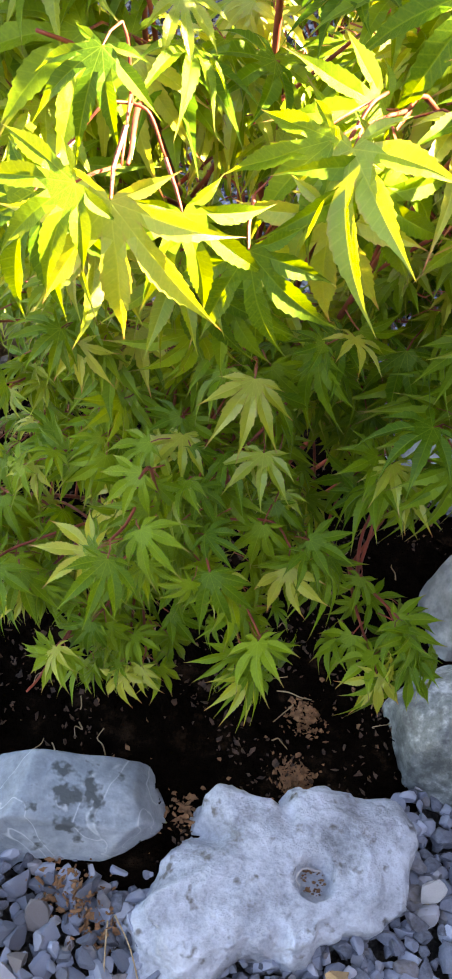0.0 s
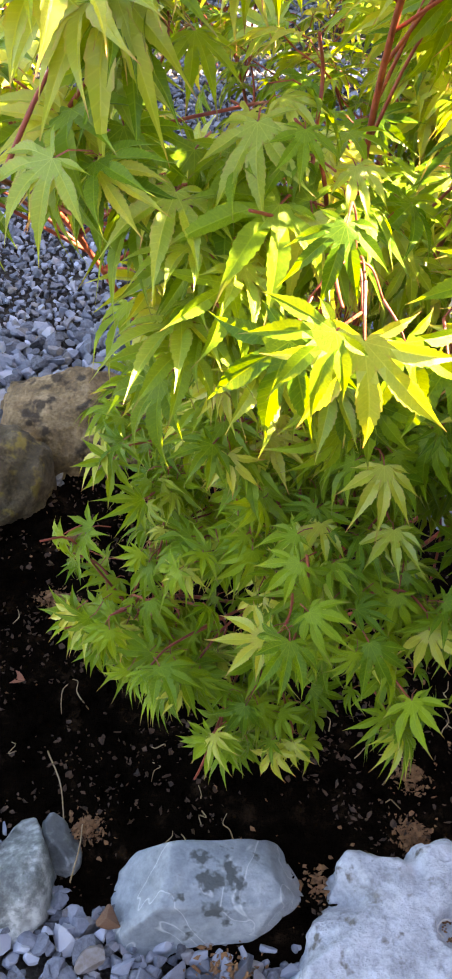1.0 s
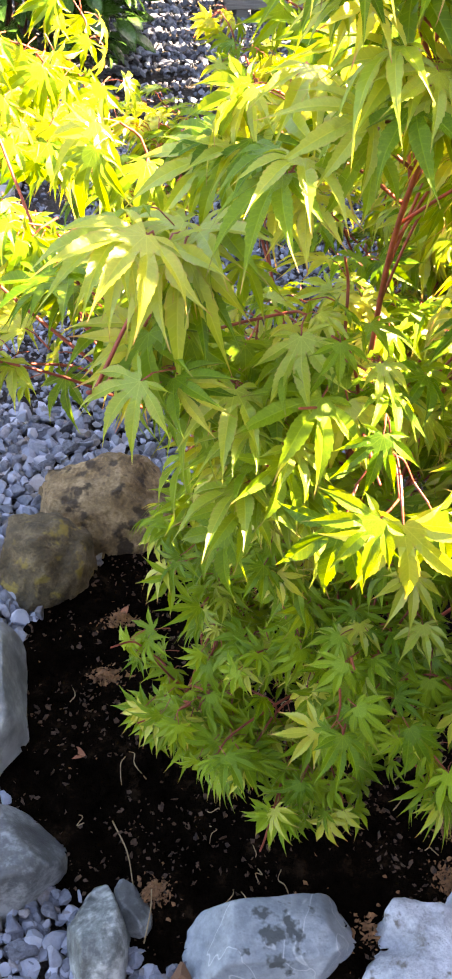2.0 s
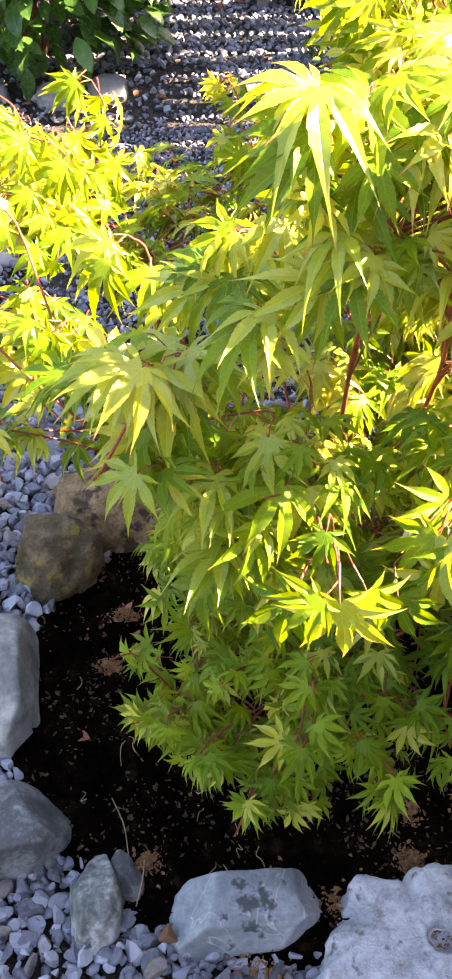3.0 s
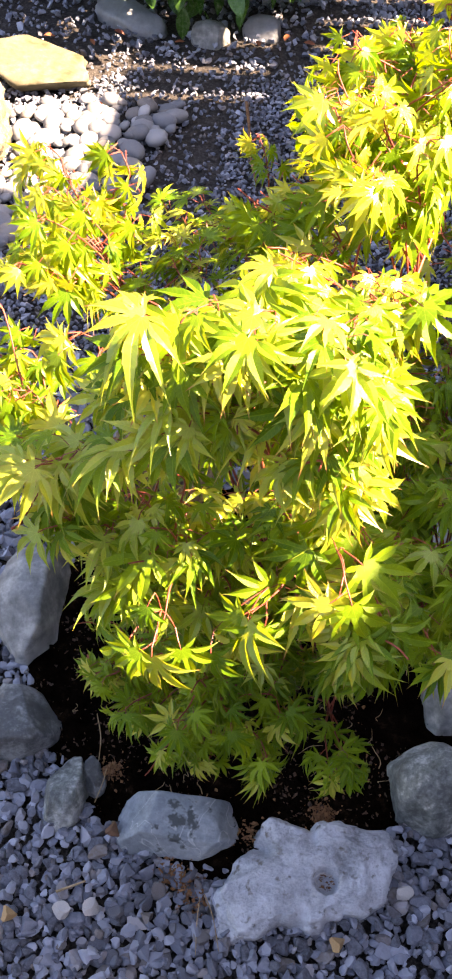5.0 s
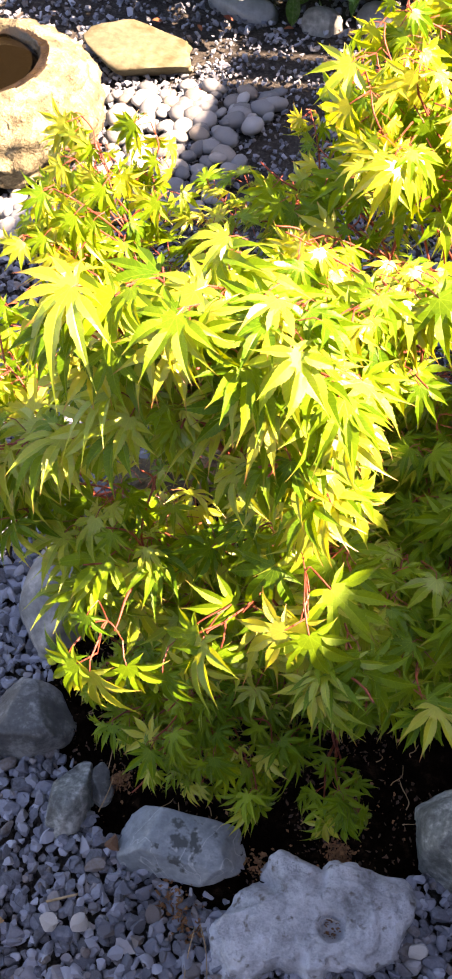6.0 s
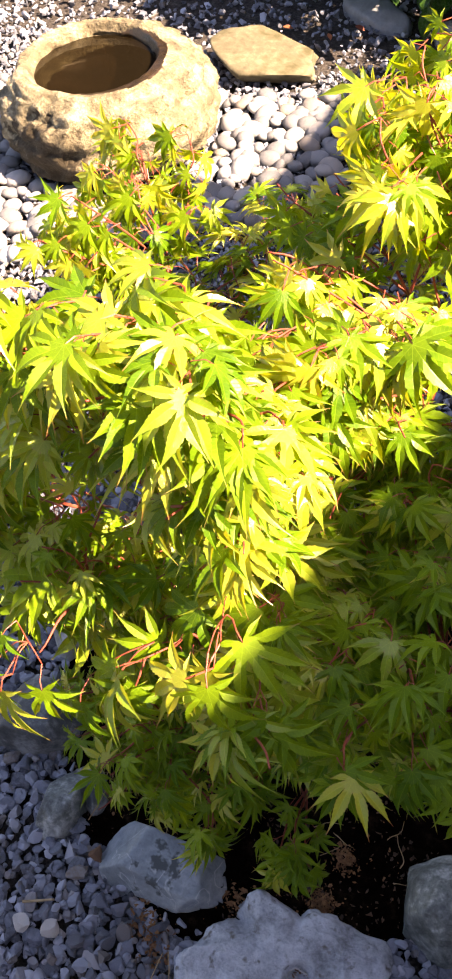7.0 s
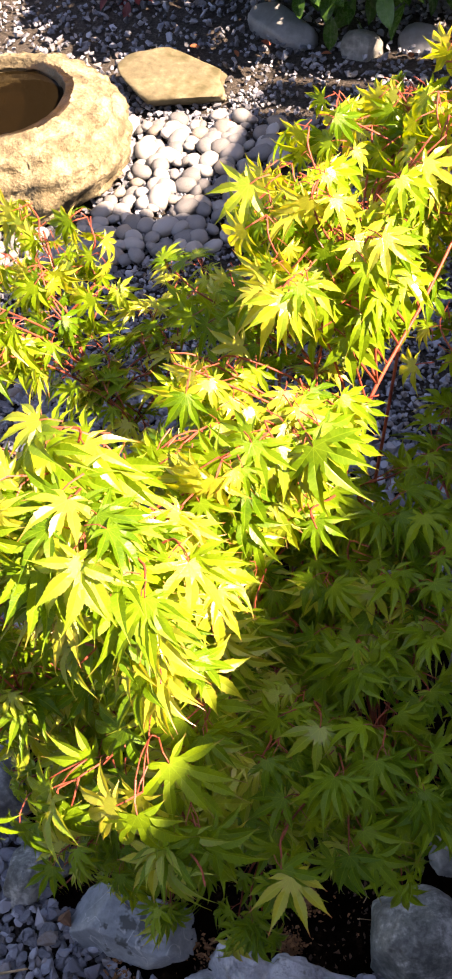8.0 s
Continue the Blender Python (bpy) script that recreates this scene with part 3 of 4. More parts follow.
        if (at.x < -0.055 and at.z < 0.45) or at.z < 0.24 or (at.z < 0.33 and at.y < 0.37) or (at.x > 0.27 and at.y > 0.5 and at.z < 0.43):
            return
        if at.x < 0.06 and at.y < 0.4 and 0.58 < at.z < 0.8 or 0.05 < at.x < 0.29 and at.y < 0.43 and 0.5 < at.z < 0.72:
            return
        if (at - CAUGHT).length < 0.04:
            return
        for lit in SUNNY:
            off = at - lit
            far = off.dot(SUN)
            if far > 0.025 and (off - SUN * far).length < 0.05:
                return
        if at.y < 0.285 or at.z > 1.07 or (at.z < 0.52 and at.y < 0.345):
            return
        droop = rng.uniform(-0.25, 0.75) if at.z > (0.58 if at.y > 0.5 else 0.8) else rng.uniform(-0.2, 1.3)
        way = Vector((way.x, way.y, 0)).normalized() + flat * 0.35
        way = way.normalized() - Vector((0, 0, droop))
        face = Vector((rng.gauss(0, 0.5), rng.gauss(0, 0.5), 1.0)) + flat * 0.4
        if at.z > 0.72 and at.y > 0.55:
            # the tops open towards the light and hang
            way = Vector((way.x + rng.gauss(0.1, 0.3), 0.5 * way.y - 0.35, -rng.uniform(0.3, 1.1)))
            face = Vector((0.35 + rng.gauss(0, 0.35), -0.55 + rng.gauss(0, 0.35), 0.9))
        # new growth at the shoots' ends and on the high wands is yellower
        # the shaded right side gets fewer, so leaf colour deepens the shade there
        fresh = rng.random() / (0.35 if at.x > 0.27 and at.z < 0.73 else 1.0) < (0.1 if at.z > 0.5 else 0.03) + (0.38 if at.z > 0.5 else 0.2) * outer + max(0.0, min(0.24, (at.z - 0.5) * 0.8))
        self.leaves.append((rng.randrange(len(LEAVES)), int(fresh), leaf_pose(at, way, face, size * rng.uniform(0.62, 1.14))))

    def hang(self, hub, way, face, size, fresh):
        m = leaf_pose(hub, way, face, size)
        m = Matrix.Translation(hub - m.translation) @ m
        self.leaves.append((len(self.leaves) % 4, int(fresh), m))
        # its own twig from the nearest front limb
        end = m @ STALK_END
        root = Vector((0.074, 0.33, 0.752)) if hub.x < 0.12 else Vector((0.168, 0.37, 0.75)) if hub.x < 0.19 else Vector((0.226, 0.385, 0.8))
        bm = bmesh.new()
        tube(bm, [p - ROOT for p in spline([root, root.lerp(end, 0.5) + Vector((0, 0, 0.006)), end], 5)], 0.0007, 0.0005, 5)
        part("twig", bm, BARK, self.empty)

    def finish(self):
        base = Matrix.Translation(-ROOT)
        # the nearest overhanging leaves are single parts, the rest one mass
        order = sorted(self.leaves, key=lambda l: l[2].translation.y)
        for kind, young, m in order[:300]:
            ob = new("leaf", LEAF_MESHES[young][kind])
            ob.parent = self.empty
            ob.matrix_basis = base @ m
        verts, faces, uvs, slots, count = [], [], [], [], 0
        for kind, young, m in order[300:]:
            v, f, u, s = FAR_LEAVES[kind]
            a = np.array(base @ m, dtype=np.float32)
            verts.append(v @ a[:3, :3].T + a[:3, 3])
            faces.append(f + count)
            uvs.append(u)
            slots.append(np.where(s == 0, young, s))
            count += len(v)
        ob = new("foliage", mesh_from("foliage", np.concatenate(verts), np.concatenate(faces), (MAPLE_LEAF, YOUNG_LEAF, PETIOLE), False, np.concatenate(uvs), np.concatenate(slots)))
        ob.parent = self.empty
        tagged(ob, "mass of toothed green maple leaves", kind="stuff")


maple = Maple()
S, M, L = 0.033, 0.041, 0.05
# the tall wand on the right
maple.limb([(0.219, 0.774, 0.206), (0.215, 0.774, 0.514), (0.221, 0.836, 0.771), (0.255, 0.992, 0.925)], 0.0062, 0.0012,
           [(0.185, 0.915, 0.92, 0.05, M, 4), (0.234, 0.888, 0.894, 0.07, M, 5), (0.162, 0.826, 0.864, 0.07, M, 5), (0.265, 1.044, 0.905, 0.08, M, 4), (0.253, 0.961, 0.822, 0.08, M, 5),
            (0.243, 0.701, 0.853, 0.09, M, 6), (0.297, 0.888, 0.977, 0.07, M, 4), (0.200, 0.784, 0.720, 0.08, M, 5), (0.272, 0.774, 0.781, 0.08, M, 5)])
# the left wand
maple.limb([(0.13, 0.78, 0.26), (0.02, 0.8, 0.56), (-0.07, 0.84, 0.7), (-0.17, 0.97, 0.78)], 0.007, 0.0014,
           [(-0.175, 0.975, 0.775, 0.06, M, 4), (-0.13, 0.8, 0.765, 0.07, M, 5), (-0.075, 0.795, 0.73, 0.07, M, 5), (-0.08, 0.92, 0.745, 0.07, M, 5), (-0.01, 0.8, 0.66, 0.07, M, 5), (-0.05, 0.86, 0.68, 0.07, M, 5), (-0.14, 0.88, 0.78, 0.06, M, 2), (0.01, 0.9, 0.68, 0.07, M, 4), (-0.115, 0.78, 0.82, 0.06, M, 4)])
# the back
maple.limb([(0.180, 0.857, 0.308), (0.115, 0.992, 0.565), (0.076, 1.086, 0.678)], 0.006, 0.0014,
           [(0.025, 1.023, 0.668, 0.06, S, 5), (0.148, 1.096, 0.678, 0.07, M, 5), (0.085, 0.992, 0.617, 0.07, M, 5), (0.097, 0.940, 0.699, 0.07, M, 5), (0.177, 0.961, 0.637, 0.08, M, 5)])
# the high front limb that hangs over
maple.limb([(0.180, 0.690, 0.308), (0.138, 0.576, 0.720), (0.125, 0.5, 0.88), (0.112, 0.46, 0.94)], 0.007, 0.0014,
           [(0.1, 0.475, 1.005, 0.05, L, 3), (0.1, 0.41, 1.0, 0.05, L, 4), (0.153, 0.41, 1.0, 0.05, L, 4), (0.155, 0.475, 1.005, 0.05, L, 4), (0.14, 0.44, 1.02, 0.05, M, 4), (0.19, 0.43, 0.97, 0.05, M, 4), (0.18, 0.465, 1.01, 0.05, M, 4), (0.22, 0.445, 0.93, 0.05, M, 3), (0.190, 0.420, 0.966, 0.06, M, 4), (0.173, 0.462, 0.884, 0.07, M, 3), (0.039, 0.524, 0.843, 0.07, L, 5), (0.202, 0.628, 0.822, 0.08, M, 6), (0.122, 0.586, 0.884, 0.07, M, 5), (0.223, 0.524, 0.843, 0.06, M, 4)])
# the front middle
maple.limb([(0.169, 0.670, 0.257), (0.115, 0.524, 0.565), (0.078, 0.399, 0.740), (0.074, 0.335, 0.755)], 0.007, 0.0008,
           [(0.068, 0.410, 0.776, 0.06, M, 3), (0.05, 0.39, 0.75, 0.05, M, 2), (0.138, 0.472, 0.699, 0.07, M, 5), (0.106, 0.462, 0.617, 0.07, M, 5), (0.04, 0.43, 0.66, 0.06, L, 4)])
# the front right
maple.limb([(0.210, 0.670, 0.257), (0.217, 0.524, 0.565), (0.210, 0.399, 0.740), (0.203, 0.345, 0.762)], 0.007, 0.0008,
           [(0.181, 0.368, 0.778, 0.05, L, 4), (0.241, 0.420, 0.761, 0.06, L, 5), (0.245, 0.36, 0.745, 0.05, L, 3), (0.241, 0.368, 0.740, 0.05, M, 4), (0.220, 0.524, 0.720, 0.07, M, 5), (0.291, 0.368, 0.720, 0.05, M, 3)])
# the left middle
maple.limb([(0.127, 0.711, 0.206), (0.011, 0.607, 0.514), (-0.056, 0.503, 0.699), (-0.085, 0.399, 0.781)], 0.006, 0.0014,
           [(-0.034, 0.472, 0.750, 0.07, L, 5), (-0.106, 0.586, 0.720, 0.07, M, 5), (-0.127, 0.534, 0.689, 0.06, M, 4), (0.005, 0.475, 0.648, 0.06, M, 4), (0.024, 0.649, 0.617, 0.08, M, 6), (-0.012, 0.462, 0.822, 0.05, L, 4), (-0.1, 0.56, 0.775, 0.06, M, 4), (-0.135, 0.6, 0.74, 0.06, M, 4), (0.03, 0.425, 0.715, 0.05, M, 4), (0.0, 0.45, 0.73, 0.05, M, 4), (0.05, 0.44, 0.69, 0.05, M, 4)])
# the right
maple.limb([(0.270, 0.732, 0.206), (0.337, 0.690, 0.463), (0.371, 0.732, 0.617), (0.424, 0.836, 0.740)], 0.007, 0.0014,
           [(0.310, 0.690, 0.658, 0.08, M, 5), (0.324, 0.909, 0.802, 0.07, M, 5), (0.382, 0.586, 0.648, 0.07, M, 5), (0.303, 0.742, 0.555, 0.08, M, 5), (0.425, 0.857, 0.761, 0.08, M, 5), (0.443, 0.732, 0.637, 0.08, M, 5), (0.424, 0.992, 0.720, 0.08, M, 5), (0.351, 0.836, 0.658, 0.08, M, 5)])
maple.limb([(0.258, 0.670, 0.154), (0.315, 0.566, 0.411), (0.350, 0.482, 0.596)], 0.006, 0.0014,
           [(0.310, 0.503, 0.627, 0.07, M, 5), (0.268, 0.566, 0.596, 0.07, M, 5), (0.352, 0.462, 0.689, 0.06, M, 4), (0.381, 0.451, 0.617, 0.06, M, 4), (0.388, 0.555, 0.493, 0.08, M, 5), (0.297, 0.524, 0.514, 0.08, M, 5), (0.450, 0.628, 0.514, 0.07, M, 4)])
# the low skirt of leaves over the soil
maple.limb([(0.156, 0.649, 0.134), (0.109, 0.524, 0.308), (0.112, 0.430, 0.432), (0.113, 0.405, 0.455)], 0.006, 0.0014,
           [(0.126, 0.389, 0.448, 0.06, S, 5), (0.06, 0.4, 0.315, 0.045, S, 3), (0.11, 0.4, 0.31, 0.045, S, 4), (0.051, 0.451, 0.442, 0.06, S, 5), (0.092, 0.358, 0.463, 0.05, S, 4), (0.089, 0.417, 0.341, 0.06, S, 5), (0.131, 0.441, 0.370, 0.07, S, 5), (0.038, 0.42, 0.350, 0.06, S, 5), (0.172, 0.378, 0.391, 0.06, S, 5), (0.073, 0.503, 0.514, 0.07, M, 5), (0.154, 0.482, 0.514, 0.07, M, 5)])
maple.limb([(0.125, 0.670, 0.123), (0.026, 0.566, 0.267), (-0.033, 0.482, 0.339)], 0.005, 0.0014,
           [(-0.035, 0.465, 0.360, 0.045, S, 5), (0.0, 0.47, 0.36, 0.05, S, 4), (0.01, 0.5, 0.4, 0.06, S, 4), (0.02, 0.44, 0.33, 0.05, S, 4), (-0.022, 0.516, 0.285, 0.045, S, 5), (-0.045, 0.54, 0.330, 0.05, S, 4), (0.05, 0.69, 0.370, 0.06, S, 5), (0.05, 0.66, 0.330, 0.06, S, 5), (0.03, 0.55, 0.432, 0.06, S, 5), (0.027, 0.5, 0.310, 0.06, S, 5), (0.03, 0.6, 0.391, 0.06, S, 5)])
maple.limb([(0.227, 0.649, 0.123), (0.241, 0.524, 0.308), (0.264, 0.420, 0.391)], 0.005, 0.0014,
           [(0.213, 0.42, 0.411, 0.05, S, 5), (0.269, 0.389, 0.396, 0.05, S, 3), (0.254, 0.555, 0.411, 0.07, S, 5), (0.284, 0.378, 0.380, 0.035, S, 2), (0.255, 0.462, 0.452, 0.06, S, 5), (0.335, 0.524, 0.370, 0.06, S, 4), (0.211, 0.521, 0.351, 0.06, S, 5), (0.314, 0.649, 0.370, 0.07, S, 5)])
maple.limb([(0.206, 0.732, 0.103), (0.199, 0.732, 0.226)], 0.016, 0.011, [])
# more of the tall crown on the sunny side
maple.limb([(0.24, 0.74, 0.22), (0.27, 0.72, 0.5), (0.28, 0.76, 0.75), (0.32, 0.9, 0.84), (0.34, 1.0, 0.88)], 0.007, 0.0014,
           [(0.3, 1.0, 0.95, 0.06, M, 3), (0.35, 0.9, 0.93, 0.06, M, 3), (0.33, 0.95, 0.97, 0.06, M, 3), (0.19, 0.84, 0.94, 0.06, L, 4), (0.24, 0.85, 0.9, 0.06, L, 4), (0.26, 0.67, 0.87, 0.06, L, 4), (0.23, 0.79, 0.92, 0.07, M, 5), (0.3, 0.74, 0.86, 0.07, M, 4), (0.34, 0.98, 0.88, 0.08, M, 4), (0.23, 0.62, 0.88, 0.07, M, 5), (0.29, 0.64, 0.8, 0.07, M, 4), (0.16, 0.7, 0.87, 0.07, M, 5), (0.36, 0.86, 0.88, 0.06, M, 2), (0.37, 0.74, 0.77, 0.06, M, 2), (0.29, 1.0, 0.78, 0.08, M, 4)])
# the shaded right side, and the tall shoots behind it
maple.limb([(0.25, 0.7, 0.16), (0.31, 0.62, 0.36), (0.36, 0.55, 0.52), (0.4, 0.48, 0.62)], 0.006, 0.0014,
           [(0.3, 0.52, 0.655, 0.06, M, 4), (0.335, 0.58, 0.66, 0.07, M, 4), (0.33, 0.66, 0.6, 0.07, M, 5), (0.3, 0.6, 0.64, 0.06, M, 4), (0.36, 0.63, 0.66, 0.07, M, 4), (0.37, 0.43, 0.645, 0.06, M, 4), (0.41, 0.5, 0.6, 0.07, M, 4), (0.34, 0.48, 0.56, 0.07, M, 4), (0.33, 0.72, 0.67, 0.07, M, 4), (0.37, 0.78, 0.66, 0.07, M, 4), (0.3, 0.66, 0.5, 0.07, M, 4)])
maple.limb([(0.25, 0.78, 0.25), (0.28, 0.86, 0.55), (0.29, 0.97, 0.8), (0.3, 1.06, 0.93), (0.32, 1.1, 1.0)], 0.006, 0.0012,
           [(0.26, 1.05, 0.93, 0.06, M, 4), (0.245, 1.05, 0.88, 0.06, M, 4), (0.31, 1.08, 0.99, 0.05, M, 3), (0.35, 1.08, 0.95, 0.06, M, 3), (0.3, 0.99, 0.9, 0.06, M, 3), (0.24, 1.08, 0.82, 0.06, M, 3), (0.285, 0.88, 0.82, 0.06, M, 4), (0.35, 1.0, 0.84, 0.06, M, 3)])
# leaves low in the heart of the bush
maple.limb([(0.2, 0.7, 0.2), (0.22, 0.68, 0.34), (0.23, 0.66, 0.46)], 0.005, 0.0014,
           [(0.2, 0.6, 0.45, 0.08, M, 5), (0.245, 0.62, 0.42, 0.08, M, 5), (0.17, 0.64, 0.4, 0.08, M, 5), (0.22, 0.7, 0.5, 0.08, M, 5), (0.275, 0.68, 0.52, 0.08, M, 5), (0.19, 0.54, 0.5, 0.07, M, 4), (0.25, 0.55, 0.54, 0.07, M, 4), (0.3, 0.74, 0.45, 0.08, M, 4)])
# leaves inside the bush
maple.limb([(0.18, 0.68, 0.2), (0.16, 0.62, 0.4), (0.15, 0.58, 0.55)], 0.005, 0.0014,
           [(0.12, 0.47, 0.48, 0.06, S, 4), (0.17, 0.47, 0.48, 0.06, S, 4), (0.08, 0.47, 0.47, 0.06, S, 4), (0.15, 0.44, 0.46, 0.06, S, 4), (0.19, 0.47, 0.44, 0.06, S, 4), (0.1, 0.45, 0.43, 0.06, S, 4), (0.1, 0.56, 0.46, 0.08, S, 5), (0.2, 0.57, 0.5, 0.08, S, 5), (0.03, 0.58, 0.5, 0.08, S, 5), (0.28, 0.6, 0.46, 0.08, S, 5), (0.16, 0.66, 0.62, 0.09, M, 5), (0.08, 0.7, 0.55, 0.09, M, 5), (0.14, 0.52, 0.38, 0.07, S, 5), (0.25, 0.72, 0.66, 0.08, M, 5), (0.02, 0.53, 0.44, 0.07, S, 5), (0.06, 0.48, 0.54, 0.06, S, 5), (0.06, 0.58, 0.36, 0.07, S, 5)])
# the dense sunny top of the front
maple.limb([(0.19, 0.66, 0.3), (0.19, 0.56, 0.6), (0.18, 0.48, 0.8), (0.15, 0.42, 0.92)], 0.006, 0.0014,
           [(0.13, 0.42, 0.93, 0.05, M, 4), (0.18, 0.43, 0.9, 0.05, M, 4), (0.15, 0.43, 0.88, 0.05, M, 4), (0.21, 0.46, 0.87, 0.05, M, 4), (0.13, 0.49, 0.95, 0.05, M, 4), (0.22, 0.45, 0.84, 0.05, M, 4), (0.09, 0.44, 0.9, 0.05, M, 3), (0.2, 0.53, 0.9, 0.06, M, 4), (0.18, 0.39, 0.86, 0.04, M, 3), (0.2, 0.4, 0.92, 0.05, M, 2)])
maple.limb([(0.22, 0.76, 0.3), (0.21, 0.78, 0.5), (0.2, 0.76, 0.62)], 0.005, 0.0014,
           [(0.2, 0.78, 0.56, 0.08, M, 5), (0.22, 0.74, 0.64, 0.08, M, 5), (0.17, 0.8, 0.64, 0.08, M, 5), (0.27, 0.82, 0.58, 0.08, M, 4), (0.24, 0.66, 0.56, 0.07, M, 4), (0.2, 0.68, 0.63, 0.07, M, 4), (0.25, 0.74, 0.69, 0.07, M, 4), (0.22, 0.62, 0.62, 0.06, M, 3), (0.17, 0.58, 0.6, 0.06, M, 3)])
# two large leaves that hang out into the sun, and their neighbours
for x, y, z, way, face, size in ((0.072, 0.287, 0.741, (0.1, -0.35, -0.9), (-0.25, -0.85, 0.4), 0.056), (0.06, 0.29, 0.744, (-0.8, -0.3, -0.5), (-0.5, -0.8, 0.3), 0.04), (0.150, 0.322, 0.726, (0.05, -0.3, -0.9), (-0.2, -0.85, 0.35), 0.05),
                                 (0.163, 0.325, 0.733, (0.6, -0.3, -0.65), (-0.1, -0.8, 0.5), 0.046), (0.231, 0.345, 0.79, (-0.05, -0.35, -0.85), (-0.1, -0.8, 0.5), 0.05), (0.242, 0.327, 0.806, (0.3, -0.4, -0.75), (0.1, -0.75, 0.6), 0.052),
                                 (0.222, 0.33, 0.8, (-0.7, -0.35, -0.5), (-0.2, -0.7, 0.65), 0.046), (0.2, 0.392, 0.786, (-0.5, -0.5, -0.5), (-0.1, -0.5, 0.8), 0.056), (0.25, 0.37, 0.805, (0.7, -0.45, -0.3), (0.1, -0.5, 0.85), 0.056),
                                 (0.122, 0.314, 0.71, (0.2, -0.4, -0.8), (-0.3, -0.75, 0.5), 0.048),
                                 (0.045, 0.302, 0.73, (-0.3, -0.35, -0.85), (-0.3, -0.8, 0.45), 0.05), (0.064, 0.318, 0.776, (-0.2, -0.45, -0.5), (-0.1, -0.6, 0.7), 0.032), (0.096, 0.305, 0.728, (0.35, -0.3, -0.85), (0.1, -0.8, 0.5), 0.045)):
    maple.hang(Vector((x, y, z)), Vector(way), Vector(face), size, x in (0.072, 0.15, 0.231, 0.222))
maple.finish()


# ---- the far things ----
def basin(at, radius, height):
    base = thing("water_basin", "round tan stone water basin with rough sides and still water", "stone basin", at=at)
    bm = bmesh.new()
    sides, rings = 120, []
    profile = [(0.62, -0.01), (0.74, 0.03), (0.93, 0.22), (1.0, 0.45), (0.97, 0.68), (0.86, 0.86), (0.75, 0.97), (0.68, 1.0), (0.6, 0.985), (0.565, 0.9), (0.57, 0.7), (0.5, 0.5), (0.3, 0.42), (0.02, 0.4)]
    fine = []
    for (r0, z0), (r1, z1) in zip(profile, profile[1:]):
        fine += [(r0 + (r1 - r0) * k / 6, z0 + (z1 - z0) * k / 6) for k in range(6)]
    for r, z in fine + [profile[-1]]:
        ring = []
        for k in range(sides):
            a = 2 * math.pi * k / sides
            # the mouth sits off the middle, towards one side
            p = Vector((math.cos(a) * r * radius - 0.03 * min(1.0, max(0.0, (0.86 - r) / 0.16)) * (z > 0.35), math.sin(a) * r * radius, z * height))
            push = (0.02 if z < 0.9 else 0.009) * noise.fractal(p * 9, 0.9, 2.1, 4) + 0.006 * noise.noise(p * 45)
            if r > 0.8 and 0.05 < z < 0.9:
                # ridges run round the sides, one above another and a little aslant
                level = z + 0.05 * math.sin(a + 0.6) + 0.03 * noise.noise(p * 6)
                push += 0.015 * abs(math.sin(level * 12)) ** 0.5 - 0.009 + 0.011 * noise.noise(p * 28) + 0.008 * noise.noise(p * 70)
            ring.append(bm.verts.new(p * (1 + push * (0.4 if r < 0.3 else 1) / max(0.2, p.length))))
        rings.append(ring)
    for a, b in zip(rings, rings[1:]):
        for k in range(sides):
            bm.faces.new((a[k], a[(k + 1) % sides], b[(k + 1) % sides], b[k]))
    bm.faces.new(rings[-1])
    # inner faces take the darker colour, which holds the bowl's shade
    for f in bm.faces:
        p = f.calc_center_median()
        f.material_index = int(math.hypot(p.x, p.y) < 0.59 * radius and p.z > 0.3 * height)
    part("bowl", bm, (TAN_STONE, WET_SHADED_STONE), base)
    bm = bmesh.new()
    bmesh.ops.create_circle(bm, cap_ends=True, segments=48, radius=0.575 * radius, matrix=Matrix.Translation((-0.03, 0, 0.88 * height)))
    ob = part("water", bm, WATER, base, "still clear water")
    ob.visible_shadow = False
    return base


basin((-0.925, 1.99, -0.01), 0.275, 0.235)
rock("stepping_stone", "flat tan stepping stone with a worn top", (-0.7, 2.43, 0.03), (0.155, 0.125, 0.06), 10, 21, FLAT_STONE, (5, 6), category="stone", group=" ",
     planes=((0, 0, 1, 0.55), (-1, -0.6, -0.5, 0.62), (-0.2, 1, 0, 0.8), (0.3, -1, -0.4, 0.7)), radii=(1, 1, 1.1, 1, 1, 1.1, 1.15, 1, 0.95, 1.0, 1.35, 1.2), cuts=2, lumps=0.14, detail=4)
rock("rock", "dark blue-grey slab of slate under the shrub", (-0.49, 2.79, 0.0), (0.13, 0.06, 0.06), -28, 22, SLATE, group="far rocks", cuts=5, detail=4)
rock("rock", "rounded pale grey rock near the shrub", (-0.235, 2.72, 0.0), (0.06, 0.045, 0.05), 0, 23, GREY_STONE, group="far rocks", cuts=3, detail=4)
rock("rock", "small dark rock beside the shrub", (-0.08, 2.78, 0.0), (0.06, 0.045, 0.045), 0, 24, SLATE, group="far rocks", cuts=3, detail=4)
